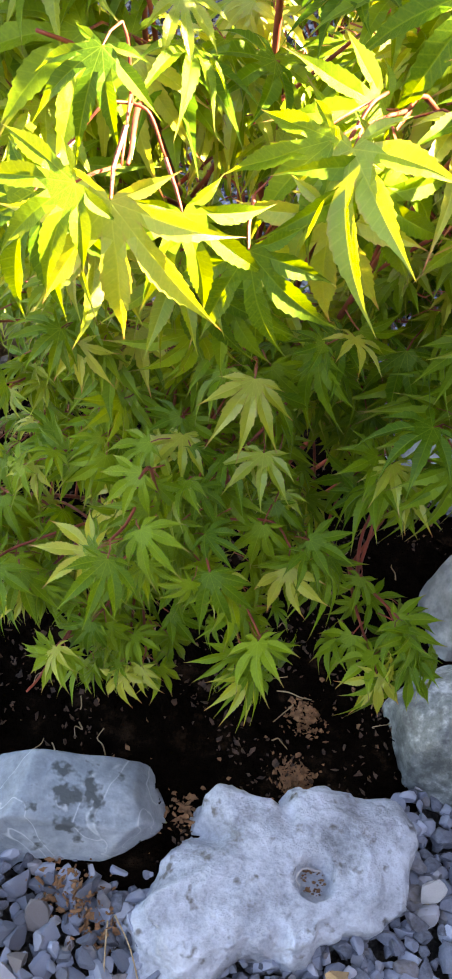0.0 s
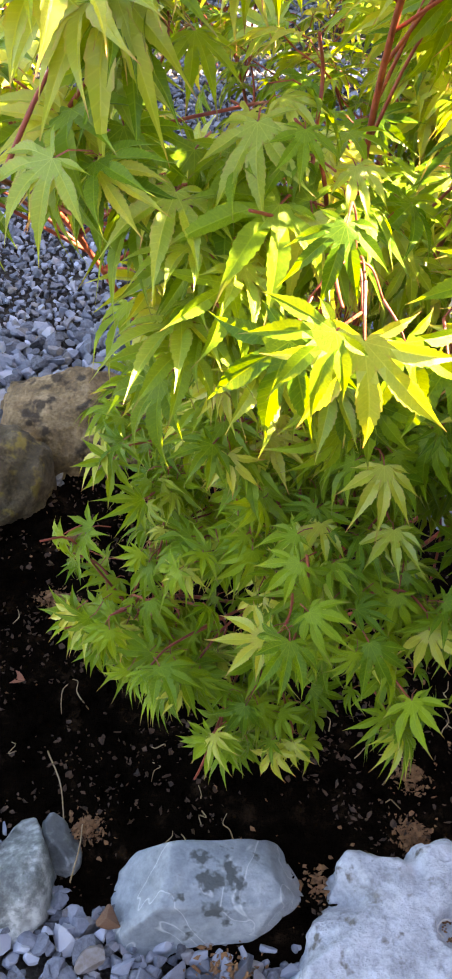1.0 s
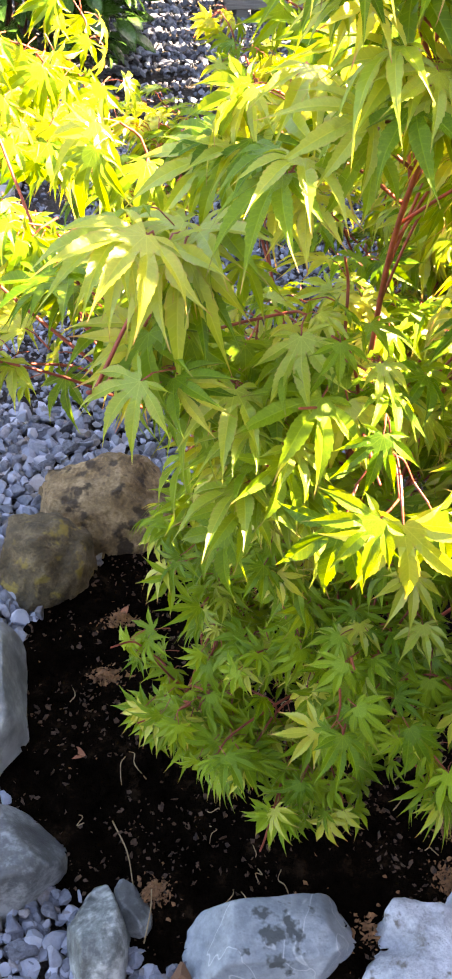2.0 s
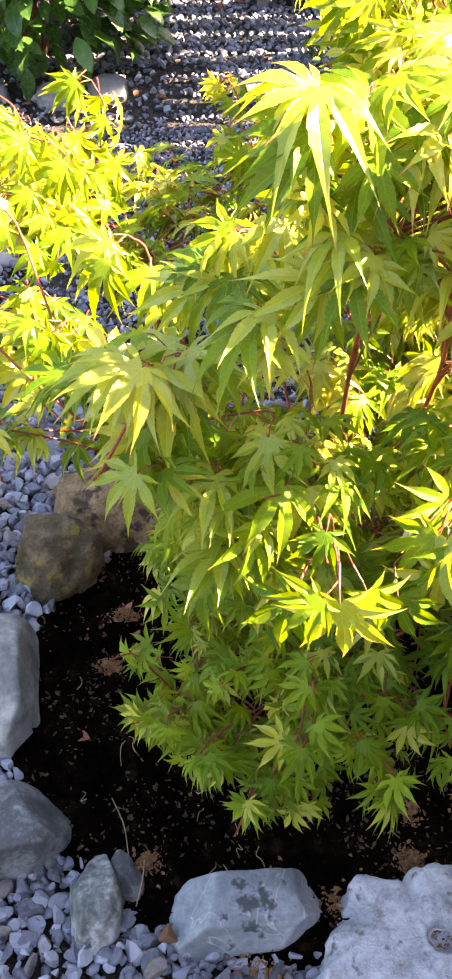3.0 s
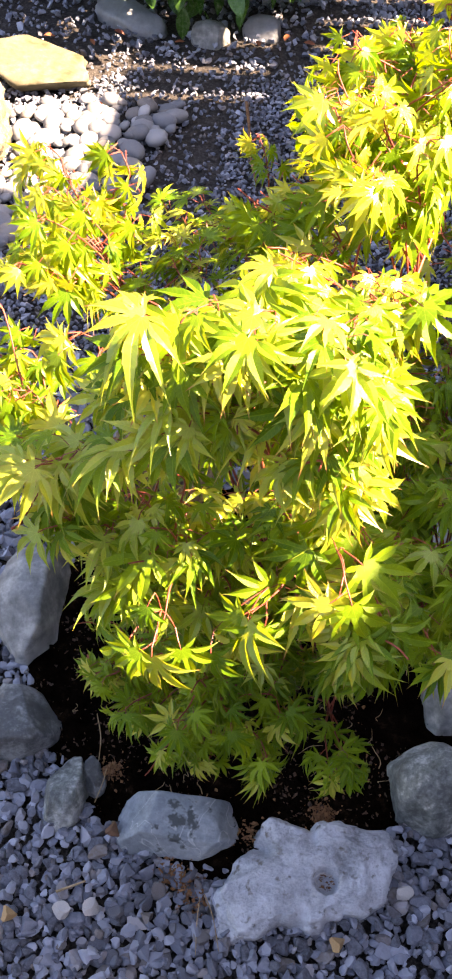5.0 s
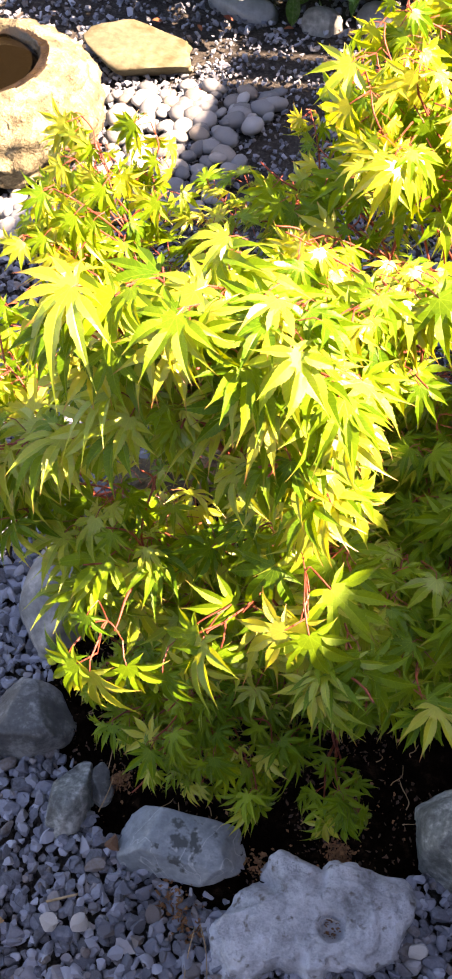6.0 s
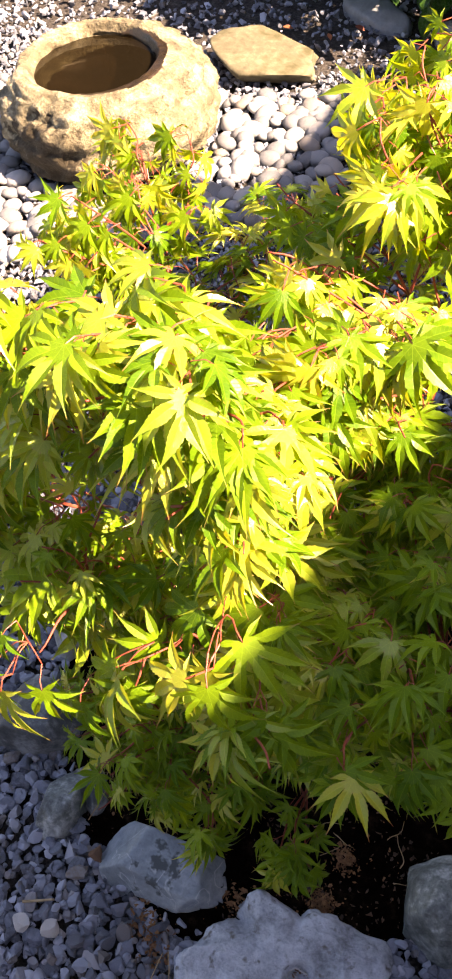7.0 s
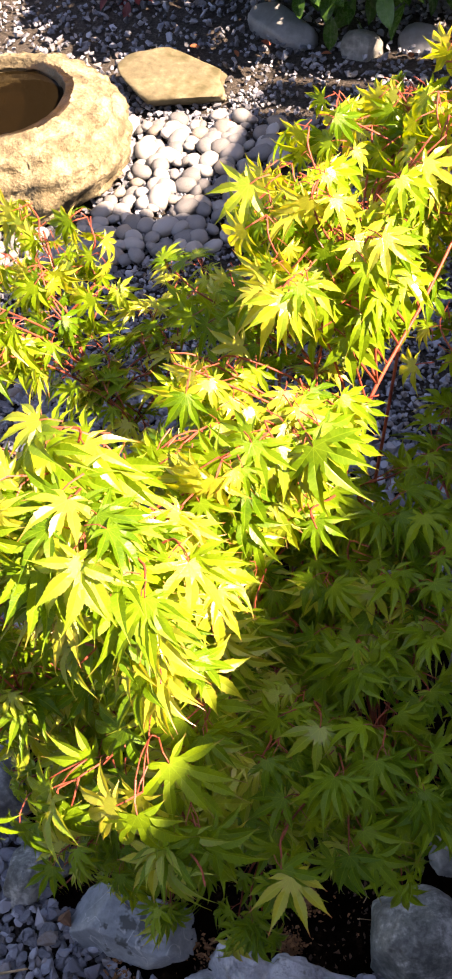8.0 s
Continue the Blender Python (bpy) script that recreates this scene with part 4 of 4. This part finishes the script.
rock("rock", "flat grey rock lying on far gravel", (0.36, 2.8, 0.0), (0.07, 0.05, 0.03), 0, 25, GREY_STONE, group="far rocks", cuts=3, detail=4)


def oval_leaf(long, wide):
    """Arrays of one pointed oval leaf along +y, folded a little at its midrib."""
    verts, uvs, faces = [], [], []
    steps = 6
    for i in range(steps + 1):
        t = i / steps
        w = wide * math.sin(math.pi * min(1, t * 0.98 + 0.02)) ** 0.8
        for x in (-w, 0, w):
            verts.append((x, t * long, -0.25 * long * t * t + 0.25 * abs(x)))
            uvs.append((t * 0.85, abs(x) / wide))
    for i in range(steps):
        a = 3 * i
        faces += [(a, a + 1, a + 4), (a, a + 4, a + 3), (a + 1, a + 2, a + 5), (a + 1, a + 5, a + 4)]
    return np.array(verts), np.array(faces), np.array(uvs)


def shrub(name, label, at, radius, height, count, size, leaf_mat, seed):
    rng = random.Random(seed)
    base = thing(name, label, "shrub", at=at)
    v, f, u = oval_leaf(1.0, 0.24)
    verts, faces, uvs, n = [], [], [], 0
    bm = bmesh.new()
    for k in range(14):
        a = rng.uniform(0, 6.28)
        top = Vector((math.cos(a) * radius * rng.uniform(0.2, 0.8), math.sin(a) * radius * rng.uniform(0.2, 0.8), height * rng.uniform(0.6, 0.95)))
        tube(bm, spline([Vector((0.02 * math.cos(a), 0.02 * math.sin(a), -0.02)), top * 0.5 + Vector((0, 0, 0.04)), top], 5), 0.006, 0.002, 5)
    part("stem", bm, TRUNK_BARK, base, "woody stems")
    for _ in range(count):
        a, q = rng.uniform(0, 6.28), rng.random() ** 0.4
        zz = rng.uniform(0.08, 1.0)
        r = radius * q * math.sqrt(max(0.05, 1 - (2 * zz - 0.9) ** 2 * 0.8))
        p = Vector((math.cos(a) * r, math.sin(a) * r, zz * height))
        way = Vector((math.cos(a), math.sin(a), rng.uniform(-0.8, 0.6))) + Vector((rng.gauss(0, 0.5), rng.gauss(0, 0.5), 0))
        m = leaf_pose(p, way, Vector((rng.gauss(0, 0.4), rng.gauss(0, 0.4), 1)), size * rng.uniform(0.7, 1.25))
        b = np.array(m)
        verts.append(v @ b[:3, :3].T + b[:3, 3])
        faces.append(f + n)
        uvs.append(u)
        n += len(v)
    ob = new("foliage", mesh_from("foliage", np.concatenate(verts), np.concatenate(faces), leaf_mat, True, np.concatenate(uvs)))
    ob.parent = base
    tagged(ob, kind="stuff")


# a feather caught in the leaves
rng = random.Random(4)
feather = thing("feather", "small pale grey-white feather caught among maple leaves", "feather", at=(0.148, 0.386, 0.712))
verts, faces = [], []
for i in range(13):
    f = i / 12
    w = 0.0042 * math.sin(math.pi * (0.12 + 0.85 * f)) ** 0.7
    for x in (-w * rng.uniform(0.75, 1.1), 0, w * rng.uniform(0.75, 1.1)):
        verts.append((x, -0.0015 * math.sin(3 * f) + 0.25 * abs(x), -0.026 * f - 0.35 * abs(x)))
for i in range(12):
    a = 3 * i
    faces += [(a, a + 1, a + 4), (a, a + 4, a + 3), (a + 1, a + 2, a + 5), (a + 1, a + 5, a + 4)]
ob = new("vane", mesh_from("vane", np.array(verts), np.array(faces), FEATHER))
ob.parent = feather
bm = bmesh.new()
tube(bm, spline([(0, -0.0006, 0.004), (0, -0.0016, -0.012), (0, -0.0008, -0.025)], 5), 0.0005, 0.0002, 5)
part("quill", bm, RUST, feather, "dark thin quill")

shrub("shrub", "dark glossy evergreen shrub in front of the fence", (-0.3, 3.05, 0.0), 0.4, 0.9, 1700, 0.085, SHRUB_LEAF, 3)
shrub("shrub", "small dark evergreen plant among the gravel", (0.64, 2.82, 0.0), 0.1, 0.2, 90, 0.05, SHRUB_LEAF, 4)
shrub("shrub", "small purple-red leafed plant by the gravel edge", (-1.01, 2.92, 0.0), 0.1, 0.14, 60, 0.05, RED_LEAF, 5)

post = thing("post", "pale grey square post standing against the fence", "post", at=(-0.01, 3.72, 0))
bm = bmesh.new()
box(bm, (-0.05, -0.05, -0.02), (0.05, 0.05, 1.6), 0.006)
part("shaft", bm, CONCRETE, post, smooth=False)
bm = bmesh.new()
box(bm, (-0.07, -0.07, -0.02), (0.07, 0.07, 0.05), 0.008)
part("foot", bm, CONCRETE, post, smooth=False)

step = thing("step", "weathered grey timber step at the foot of the fence", "step", at=(0.58, 3.56, 0))
for i in range(3):
    bm = bmesh.new()
    box(bm, (-0.18, -0.1 + i * 0.068, 0.035), (0.22, -0.036 + i * 0.068, 0.065), 0.004)
    part("plank", bm, GREY_WOOD, step, smooth=False)
for x in (-0.14, 0.16):
    bm = bmesh.new()
    box(bm, (x, -0.09, -0.014), (x + 0.04, 0.09, 0.035), 0.003)
    part("bearer", bm, GREY_WOOD, step, smooth=False)


# ---- loose stones ----
def stone_base(detail):
    bm = bmesh.new()
    bmesh.ops.create_icosphere(bm, subdivisions=detail, radius=1.0)
    bmesh.ops.triangulate(bm, faces=bm.faces)
    v = np.array([tuple(q.co) for q in bm.verts], dtype=np.float32)
    f = np.array([[q.index for q in t.verts] for t in bm.faces], dtype=np.int32)
    bm.free()
    return v, f


rs = np.random.RandomState(5)


def chip(seed):
    """An angular chip of broken stone, about 1 across."""
    r = random.Random(seed)
    bm = bmesh.new()
    for _ in range(11):
        p = Vector((r.uniform(-1, 1), r.uniform(-1, 1), r.uniform(-1, 1)))
        p = p / max(0.75, p.length)
        bm.verts.new((p.x * 0.6, p.y * r.uniform(0.4, 0.5), p.z * 0.36))
    hull = bmesh.ops.convex_hull(bm, input=bm.verts)
    bmesh.ops.delete(bm, geom=[v for v in bm.verts if not v.link_faces], context="VERTS")
    bmesh.ops.triangulate(bm, faces=bm.faces)
    bm.verts.index_update()
    v = np.array([tuple(q.co) for q in bm.verts], dtype=np.float32)
    f = np.array([[q.index for q in t.verts] for t in bm.faces], dtype=np.int32)
    bm.free()
    return v, f


def worn_chip(seed):
    """A chip with flat faces and worn, rounded edges."""
    r = random.Random(seed)
    v, f = stone_base(2)
    facets = []
    for _ in range(10):
        d = Vector((r.gauss(0, 1), r.gauss(0, 1), r.gauss(0, 1))).normalized()
        facets.append((np.array(d), r.uniform(0.38, 0.66)))
    v = v.copy()
    for d, far in facets:
        over = np.maximum(0, v @ d - far)
        v = v - 0.99 * over[:, None] * d[None, :]
    return (v * np.array([0.68, r.uniform(0.5, 0.62), r.uniform(0.42, 0.56)])).astype(np.float32), f


CHIPS = [chip(100 + i) for i in range(30)]
WORN = [worn_chip(300 + i) for i in range(26)]


def turn_of(r, flat=0.5):
    return np.array(Euler((r.normal(0, flat), r.normal(0, flat), r.uniform(0, 6.283))).to_matrix(), dtype=np.float32)


def blocked(x, y):
    return in_bed(x, y, -0.015) or (x + 0.925) ** 2 + (y - 1.98) ** 2 < 0.048 or y > 3.78


def bareness(x, y):
    """How bare of gravel the ground is: soil shows through along the far edge, and stones thin out in a strip beside
    the pebbles.
    """
    w = 0.5 * noise.noise(Vector((x * 3, y * 3, 4)))
    band = 2.5 < y + 0.25 * w < 2.95 or (y > 2.45 and x < -0.35)
    strip = -0.4 < x + 0.12 * w < -0.1 and 1.75 < y < 2.6
    return 0.62 if band or strip else 0.0


def gravel(x0, x1, y0, y1, pitch, layers=2):
    spots = []
    for layer in range(layers):
        for y in np.arange(y0, y1, pitch):
            for x in np.arange(x0, x1, pitch):
                px, py = x + rs.uniform(-0.5, 0.5) * pitch, y + rs.uniform(-0.5, 0.5) * pitch
                if not blocked(px, py) and rs.rand() > bareness(px, py):
                    spots.append((px, py, 0.002 + 0.006 * layer + rs.uniform(-0.004, 0.004), pitch * rs.choice((0.75, 1.05, 1.4, 1.85), p=(0.3, 0.33, 0.25, 0.12))))
    return spots


near = gravel(-0.45, 0.7, 0.08, 0.65, 0.0155) + gravel(-0.6, 0.8, 0.65, 1.35, 0.018)
far = gravel(-0.5, 0.95, 1.35, 2.6, 0.0122, 1) + gravel(-1.7, -0.5, 1.35, 3.0, 0.0155, 1) + gravel(-0.5, 0.95, 2.6, 3.0, 0.0155, 1) + gravel(0.95, 1.4, 1.35, 3.0, 0.02, 1) + gravel(-1.7, 1.5, 3.0, 3.78, 0.02, 1) + gravel(-2.0, -0.6, 0.0, 1.35, 0.026, 1) + gravel(0.8, 1.58, 0.0, 1.35, 0.03, 1)
near.sort(key=lambda s: (s[0] - 0.05) ** 2 + (s[1] - 0.2) ** 2)
bed = thing("gravel_bed", "blue-grey angular crushed gravel round the rocks", "gravel", "", "structure")
CHIP_MESHES = [mesh_from("gravel_stone", v, f, GRAVEL_LOOSE, False) for v, f in WORN]
for x, y, z, s in near[:300]:
    ob = new("gravel_stone", CHIP_MESHES[rs.randint(len(WORN))])
    ob.parent = bed
    ob.matrix_basis = Matrix.Translation((x, y, z)) @ Matrix(turn_of(rs).tolist()).to_4x4() @ Matrix.Diagonal((s, s, s, 1))
for spots, shapes, smooth, name in ((near[300:], WORN, False, "gravel"), (far, CHIPS, False, "far_gravel")):
    verts, faces, total = [], [], 0
    for x, y, z, s in spots:
        v, f = shapes[rs.randint(len(shapes))]
        verts.append(v @ turn_of(rs).T * s + np.array([x, y, z], dtype=np.float32))
        faces.append(f + total)
        total += len(v)
    ob = new(name, mesh_from(name, np.concatenate(verts), np.concatenate(faces), GRAVEL, smooth))
    ob.parent = bed
    tagged(ob, "blue-grey crushed gravel", kind="stuff")


# rounded pebbles round the basin
PEB_V, PEB_F = stone_base(2)


def pebble_mesh(seed):
    r = np.random.RandomState(seed)
    v = np.array([Vector(p) * (1 + 0.13 * noise.noise(Vector(p) * 1.3 + Vector((seed * 3.1, 0, 0)))) for p in PEB_V.tolist()])
    return mesh_from("pebble", v * np.array([0.56, 0.42 + 0.08 * r.rand(), 0.27 + 0.06 * r.rand()]), PEB_F, PEBBLE, True)


PEBBLES = [pebble_mesh(i) for i in range(10)]
heap = thing("pebble_bed", "smooth pale grey river pebbles round the basin", "pebbles", "", "structure")
count = 0
for y in np.arange(1.2, 2.4, 0.04):
    for x in np.arange(-1.5, -0.15, 0.04):
        px, py = x + rs.uniform(-0.015, 0.015), y + rs.uniform(-0.015, 0.015)
        wobble = 0.08 * noise.noise(Vector((px * 5, py * 5, 0)))
        inside = py > 1.78 + 0.5 * (px + 0.4) + wobble and py < 2.34 + 0.15 * (px + 0.3) + wobble and px < -0.27 + wobble
        if inside and count < 640 and (px + 0.925) ** 2 + (py - 1.98) ** 2 > 0.066:
            ob = new("pebble", PEBBLES[rs.randint(10)])
            ob.parent = heap
            s = 0.048 * rs.choice((0.7, 0.95, 1.15, 1.4), p=(0.25, 0.4, 0.22, 0.13))
            ob.matrix_basis = Matrix.Translation((px, py, 0.008 + rs.uniform(0, 0.012))) @ Matrix(turn_of(rs, 0.25).tolist()).to_4x4() @ Matrix.Diagonal((s, s, s, 1))
            count += 1


# ---- litter on the soil ----
def soil_height(x, y):
    r2 = ((x - BED.x) / BED_X) ** 2 + ((y - BED.y) / BED_Y) ** 2
    return 0.006 + 0.022 * max(0.0, 1 - r2) + 0.012 * noise.fractal(Vector((x, y, 0)) * 18, 0.9, 2.1, 4)


def litter(count, seed, name, label, material, long, heaps=(), spread=0.02):
    rng = random.Random(seed)
    shapes = []
    for _ in range(9):
        n = rng.randint(4, 6)
        ring = [(rng.uniform(0.5, 1.1) * math.cos(6.283 * k / n) * rng.uniform(0.35, 1), rng.uniform(0.5, 1.1) * math.sin(6.283 * k / n), rng.uniform(0, 0.5)) for k in range(n)]
        v = np.array(ring + [(0, 0, 0.35), (0, 0, -0.15)], dtype=np.float32)
        shapes.append((v, np.array([(k, (k + 1) % n, n) for k in range(n)] + [((k + 1) % n, k, n + 1) for k in range(n)], dtype=np.int32)))
    verts, faces, n = [], [], 0
    while len(verts) < count:
        if heaps:
            hx, hy = heaps[len(verts) % len(heaps)]
            x, y = hx + rng.gauss(0, spread), hy + rng.gauss(0, spread * 0.8)
            lift = rng.uniform(0, 1.3) * spread * math.exp(-((x - hx) ** 2 + (y - hy) ** 2) / spread ** 2)
        else:
            a, r = rng.uniform(0, 6.283), math.sqrt(rng.random()) * 0.97
            x, y, lift = BED.x + BED_X * r * math.cos(a), BED.y + BED_Y * r * math.sin(a), 0.0
            if noise.noise(Vector((x * 11, y * 11, seed))) < rng.uniform(-0.3, 0.45):
                continue
        size = long * rng.choice((0.4, 0.6, 0.8, 1.0, 1.6))
        m = np.array(Euler((rng.gauss(0, 0.7), rng.gauss(0, 0.7), rng.uniform(0, 6.28))).to_matrix(), dtype=np.float32)
        v, f = shapes[rng.randrange(len(shapes))]
        verts.append((v * size) @ m.T + np.array((x, y, soil_height(x, y) + 0.002 + lift), dtype=np.float32))
        faces.append(f + n)
        n += len(v)
    ob = new(name, mesh_from(name, np.concatenate(verts), np.concatenate(faces), material))
    tagged(ob, label, "litter", "", "stuff")


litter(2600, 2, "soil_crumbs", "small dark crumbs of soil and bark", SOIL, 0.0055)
litter(2600, 5, "leaf_litter", "brown crumbled leaf litter scattered over dark soil", DARK_LITTER, 0.0036)
litter(220, 6, "dry_flakes", "pale dry flakes on dark soil", LITTER, 0.003)
litter(2000, 9, "brown_crumble", "small heaps of brown crumbled plant matter", LITTER, 0.0026, ((0.292, 0.482), (0.283, 0.417), (-0.06, 0.44), (-0.075, 0.83), (-0.1, 0.74)), 0.0105)
litter(300, 12, "brown_grit", "brown grit between the rocks and the gravel", LITTER, 0.004, ((0.085, 0.285), (0.105, 0.262), (0.17, 0.37), (0.07, 0.3)), 0.014)

# thin dry stalks, each curved its own way
stalks = random.Random(17)
for k in range(52):
    x, y = BED.x + stalks.uniform(-0.3, 0.27), BED.y + stalks.uniform(-0.28, 0.1)
    if not in_bed(x, y, -0.05):
        continue
    a, long = stalks.uniform(0, 6.28), stalks.uniform(0.012, 0.04)
    line = []
    for f in (-1, -0.4, 0.3, 1):
        px, py = x + f * long * 0.5 * math.cos(a) + stalks.gauss(0, 0.003), y + f * long * 0.5 * math.sin(a) + stalks.gauss(0, 0.003)
        line.append((px, py, soil_height(px, py) + 0.003 + 0.004 * (1 - f * f)))
    bm = bmesh.new()
    tube(bm, spline(line, 4), 0.0007, 0.0004, 4)
    tagged(new("dry_stalk", mesh_of("dry_stalk", bm, STRAW)), "thin pale dry stalk lying on dark soil", "stalk", "dry stalks on the soil")


# ---- fallen leaves ----
OVAL_V, OVAL_F, OVAL_U = oval_leaf(1.0, 0.3)
OVAL = mesh_from("fallen_leaf", OVAL_V, OVAL_F, FALLEN_LEAF, True, OVAL_U)
fall = random.Random(23)
for x, y, size in ((-0.075, 0.83, 0.02), (-0.055, 0.8, 0.016), (-0.13, 0.62, 0.03), (0.0, 2.74, 0.03), (0.05, 2.7, 0.035), (-0.52, 2.68, 0.03), (-0.72, 2.62, 0.03), (-0.58, 2.62, 0.025),
                   (-0.33, 2.64, 0.03), (0.36, 3.5, 0.04), (0.31, 3.45, 0.035), (-0.5, 2.2, 0.03), (-0.47, 2.28, 0.025), (0.02, 2.15, 0.02), (-0.08, 2.66, 0.03)):
    low = soil_height(x, y) + 0.003 if in_bed(x, y) else 0.022
    ob = new("fallen_leaf", OVAL)
    ob.matrix_world = pose(x, y, low, fall.gauss(8, 12), fall.gauss(0, 15), fall.uniform(0, 360)) @ Matrix.Diagonal((size, size, size, 1))
    tagged(ob, "small fallen leaf, dry and reddish brown", "leaf", "fallen leaves")

# chips of other colours among the grey gravel, and a dead twig
for x, y, size, turn, material, label in ((0.41, 0.318, 0.027, 30, BONE, "pale cream stone chip beside the limestone rock"), (0.318, 0.232, 0.026, 70, OCHRE, "ochre brown stone chip among grey gravel"), (-0.085, 0.222, 0.024, 10, BONE, "whitish stone chip among grey gravel"),
                                          (-0.043, 0.232, 0.024, 80, BONE, "pale stone chip among grey gravel"), (-0.035, 0.345, 0.026, 0, RUST, "rust brown stone chip among grey gravel"), (-0.16, 0.205, 0.026, 40, OCHRE, "ochre stone chip among grey gravel")):
    v, f = WORN[int(1000 * size) % len(WORN)]
    ob = new("stone_chip", mesh_from("stone_chip", v, f, material))
    ob.matrix_world = pose(x, y, 0.024, 10, 0, turn) @ Matrix.Diagonal((size, size, size, 1))
    tagged(ob, label, "stone", "odd chips in the gravel")
for points, label in ((((-0.1, 0.247, 0.02), (-0.08, 0.257, 0.021), (-0.06, 0.268, 0.02)), "short broken pale twig on gravel"), (((0.112, 0.27, 0.016), (0.113, 0.235, 0.018), (0.118, 0.19, 0.02)), "thin dry stem lying on gravel"),
                      (((0.118, 0.275, 0.016), (0.135, 0.245, 0.02), (0.15, 0.2, 0.02)), "dark dry stem lying on gravel"), (((-0.08, 2.36, 0.02), (-0.06, 2.25, 0.024), (-0.04, 2.12, 0.02), (-0.01, 2.0, 0.022)), "thin rusty dead stem lying on far gravel"), (((-0.072, 0.385, 0.02), (-0.063, 0.41, 0.04), (-0.06, 0.43, 0.05)), "thin dry stem beside a grey rock"), (((-0.1, 0.53, 0.02), (-0.085, 0.49, 0.022), (-0.08, 0.45, 0.02)), "thin bent twig on dark soil")):
    bm = bmesh.new()
    tube(bm, spline(points, 5), 0.0022 if "pale" in label else 0.005 if "rusty" in label else 0.0009, 0.0016 if "pale" in label else 0.003 if "rusty" in label else 0.0006, 5)
    tagged(new("twig", mesh_of("twig", bm, LITTER if "rusty" in label else STRAW)), label, "twig")
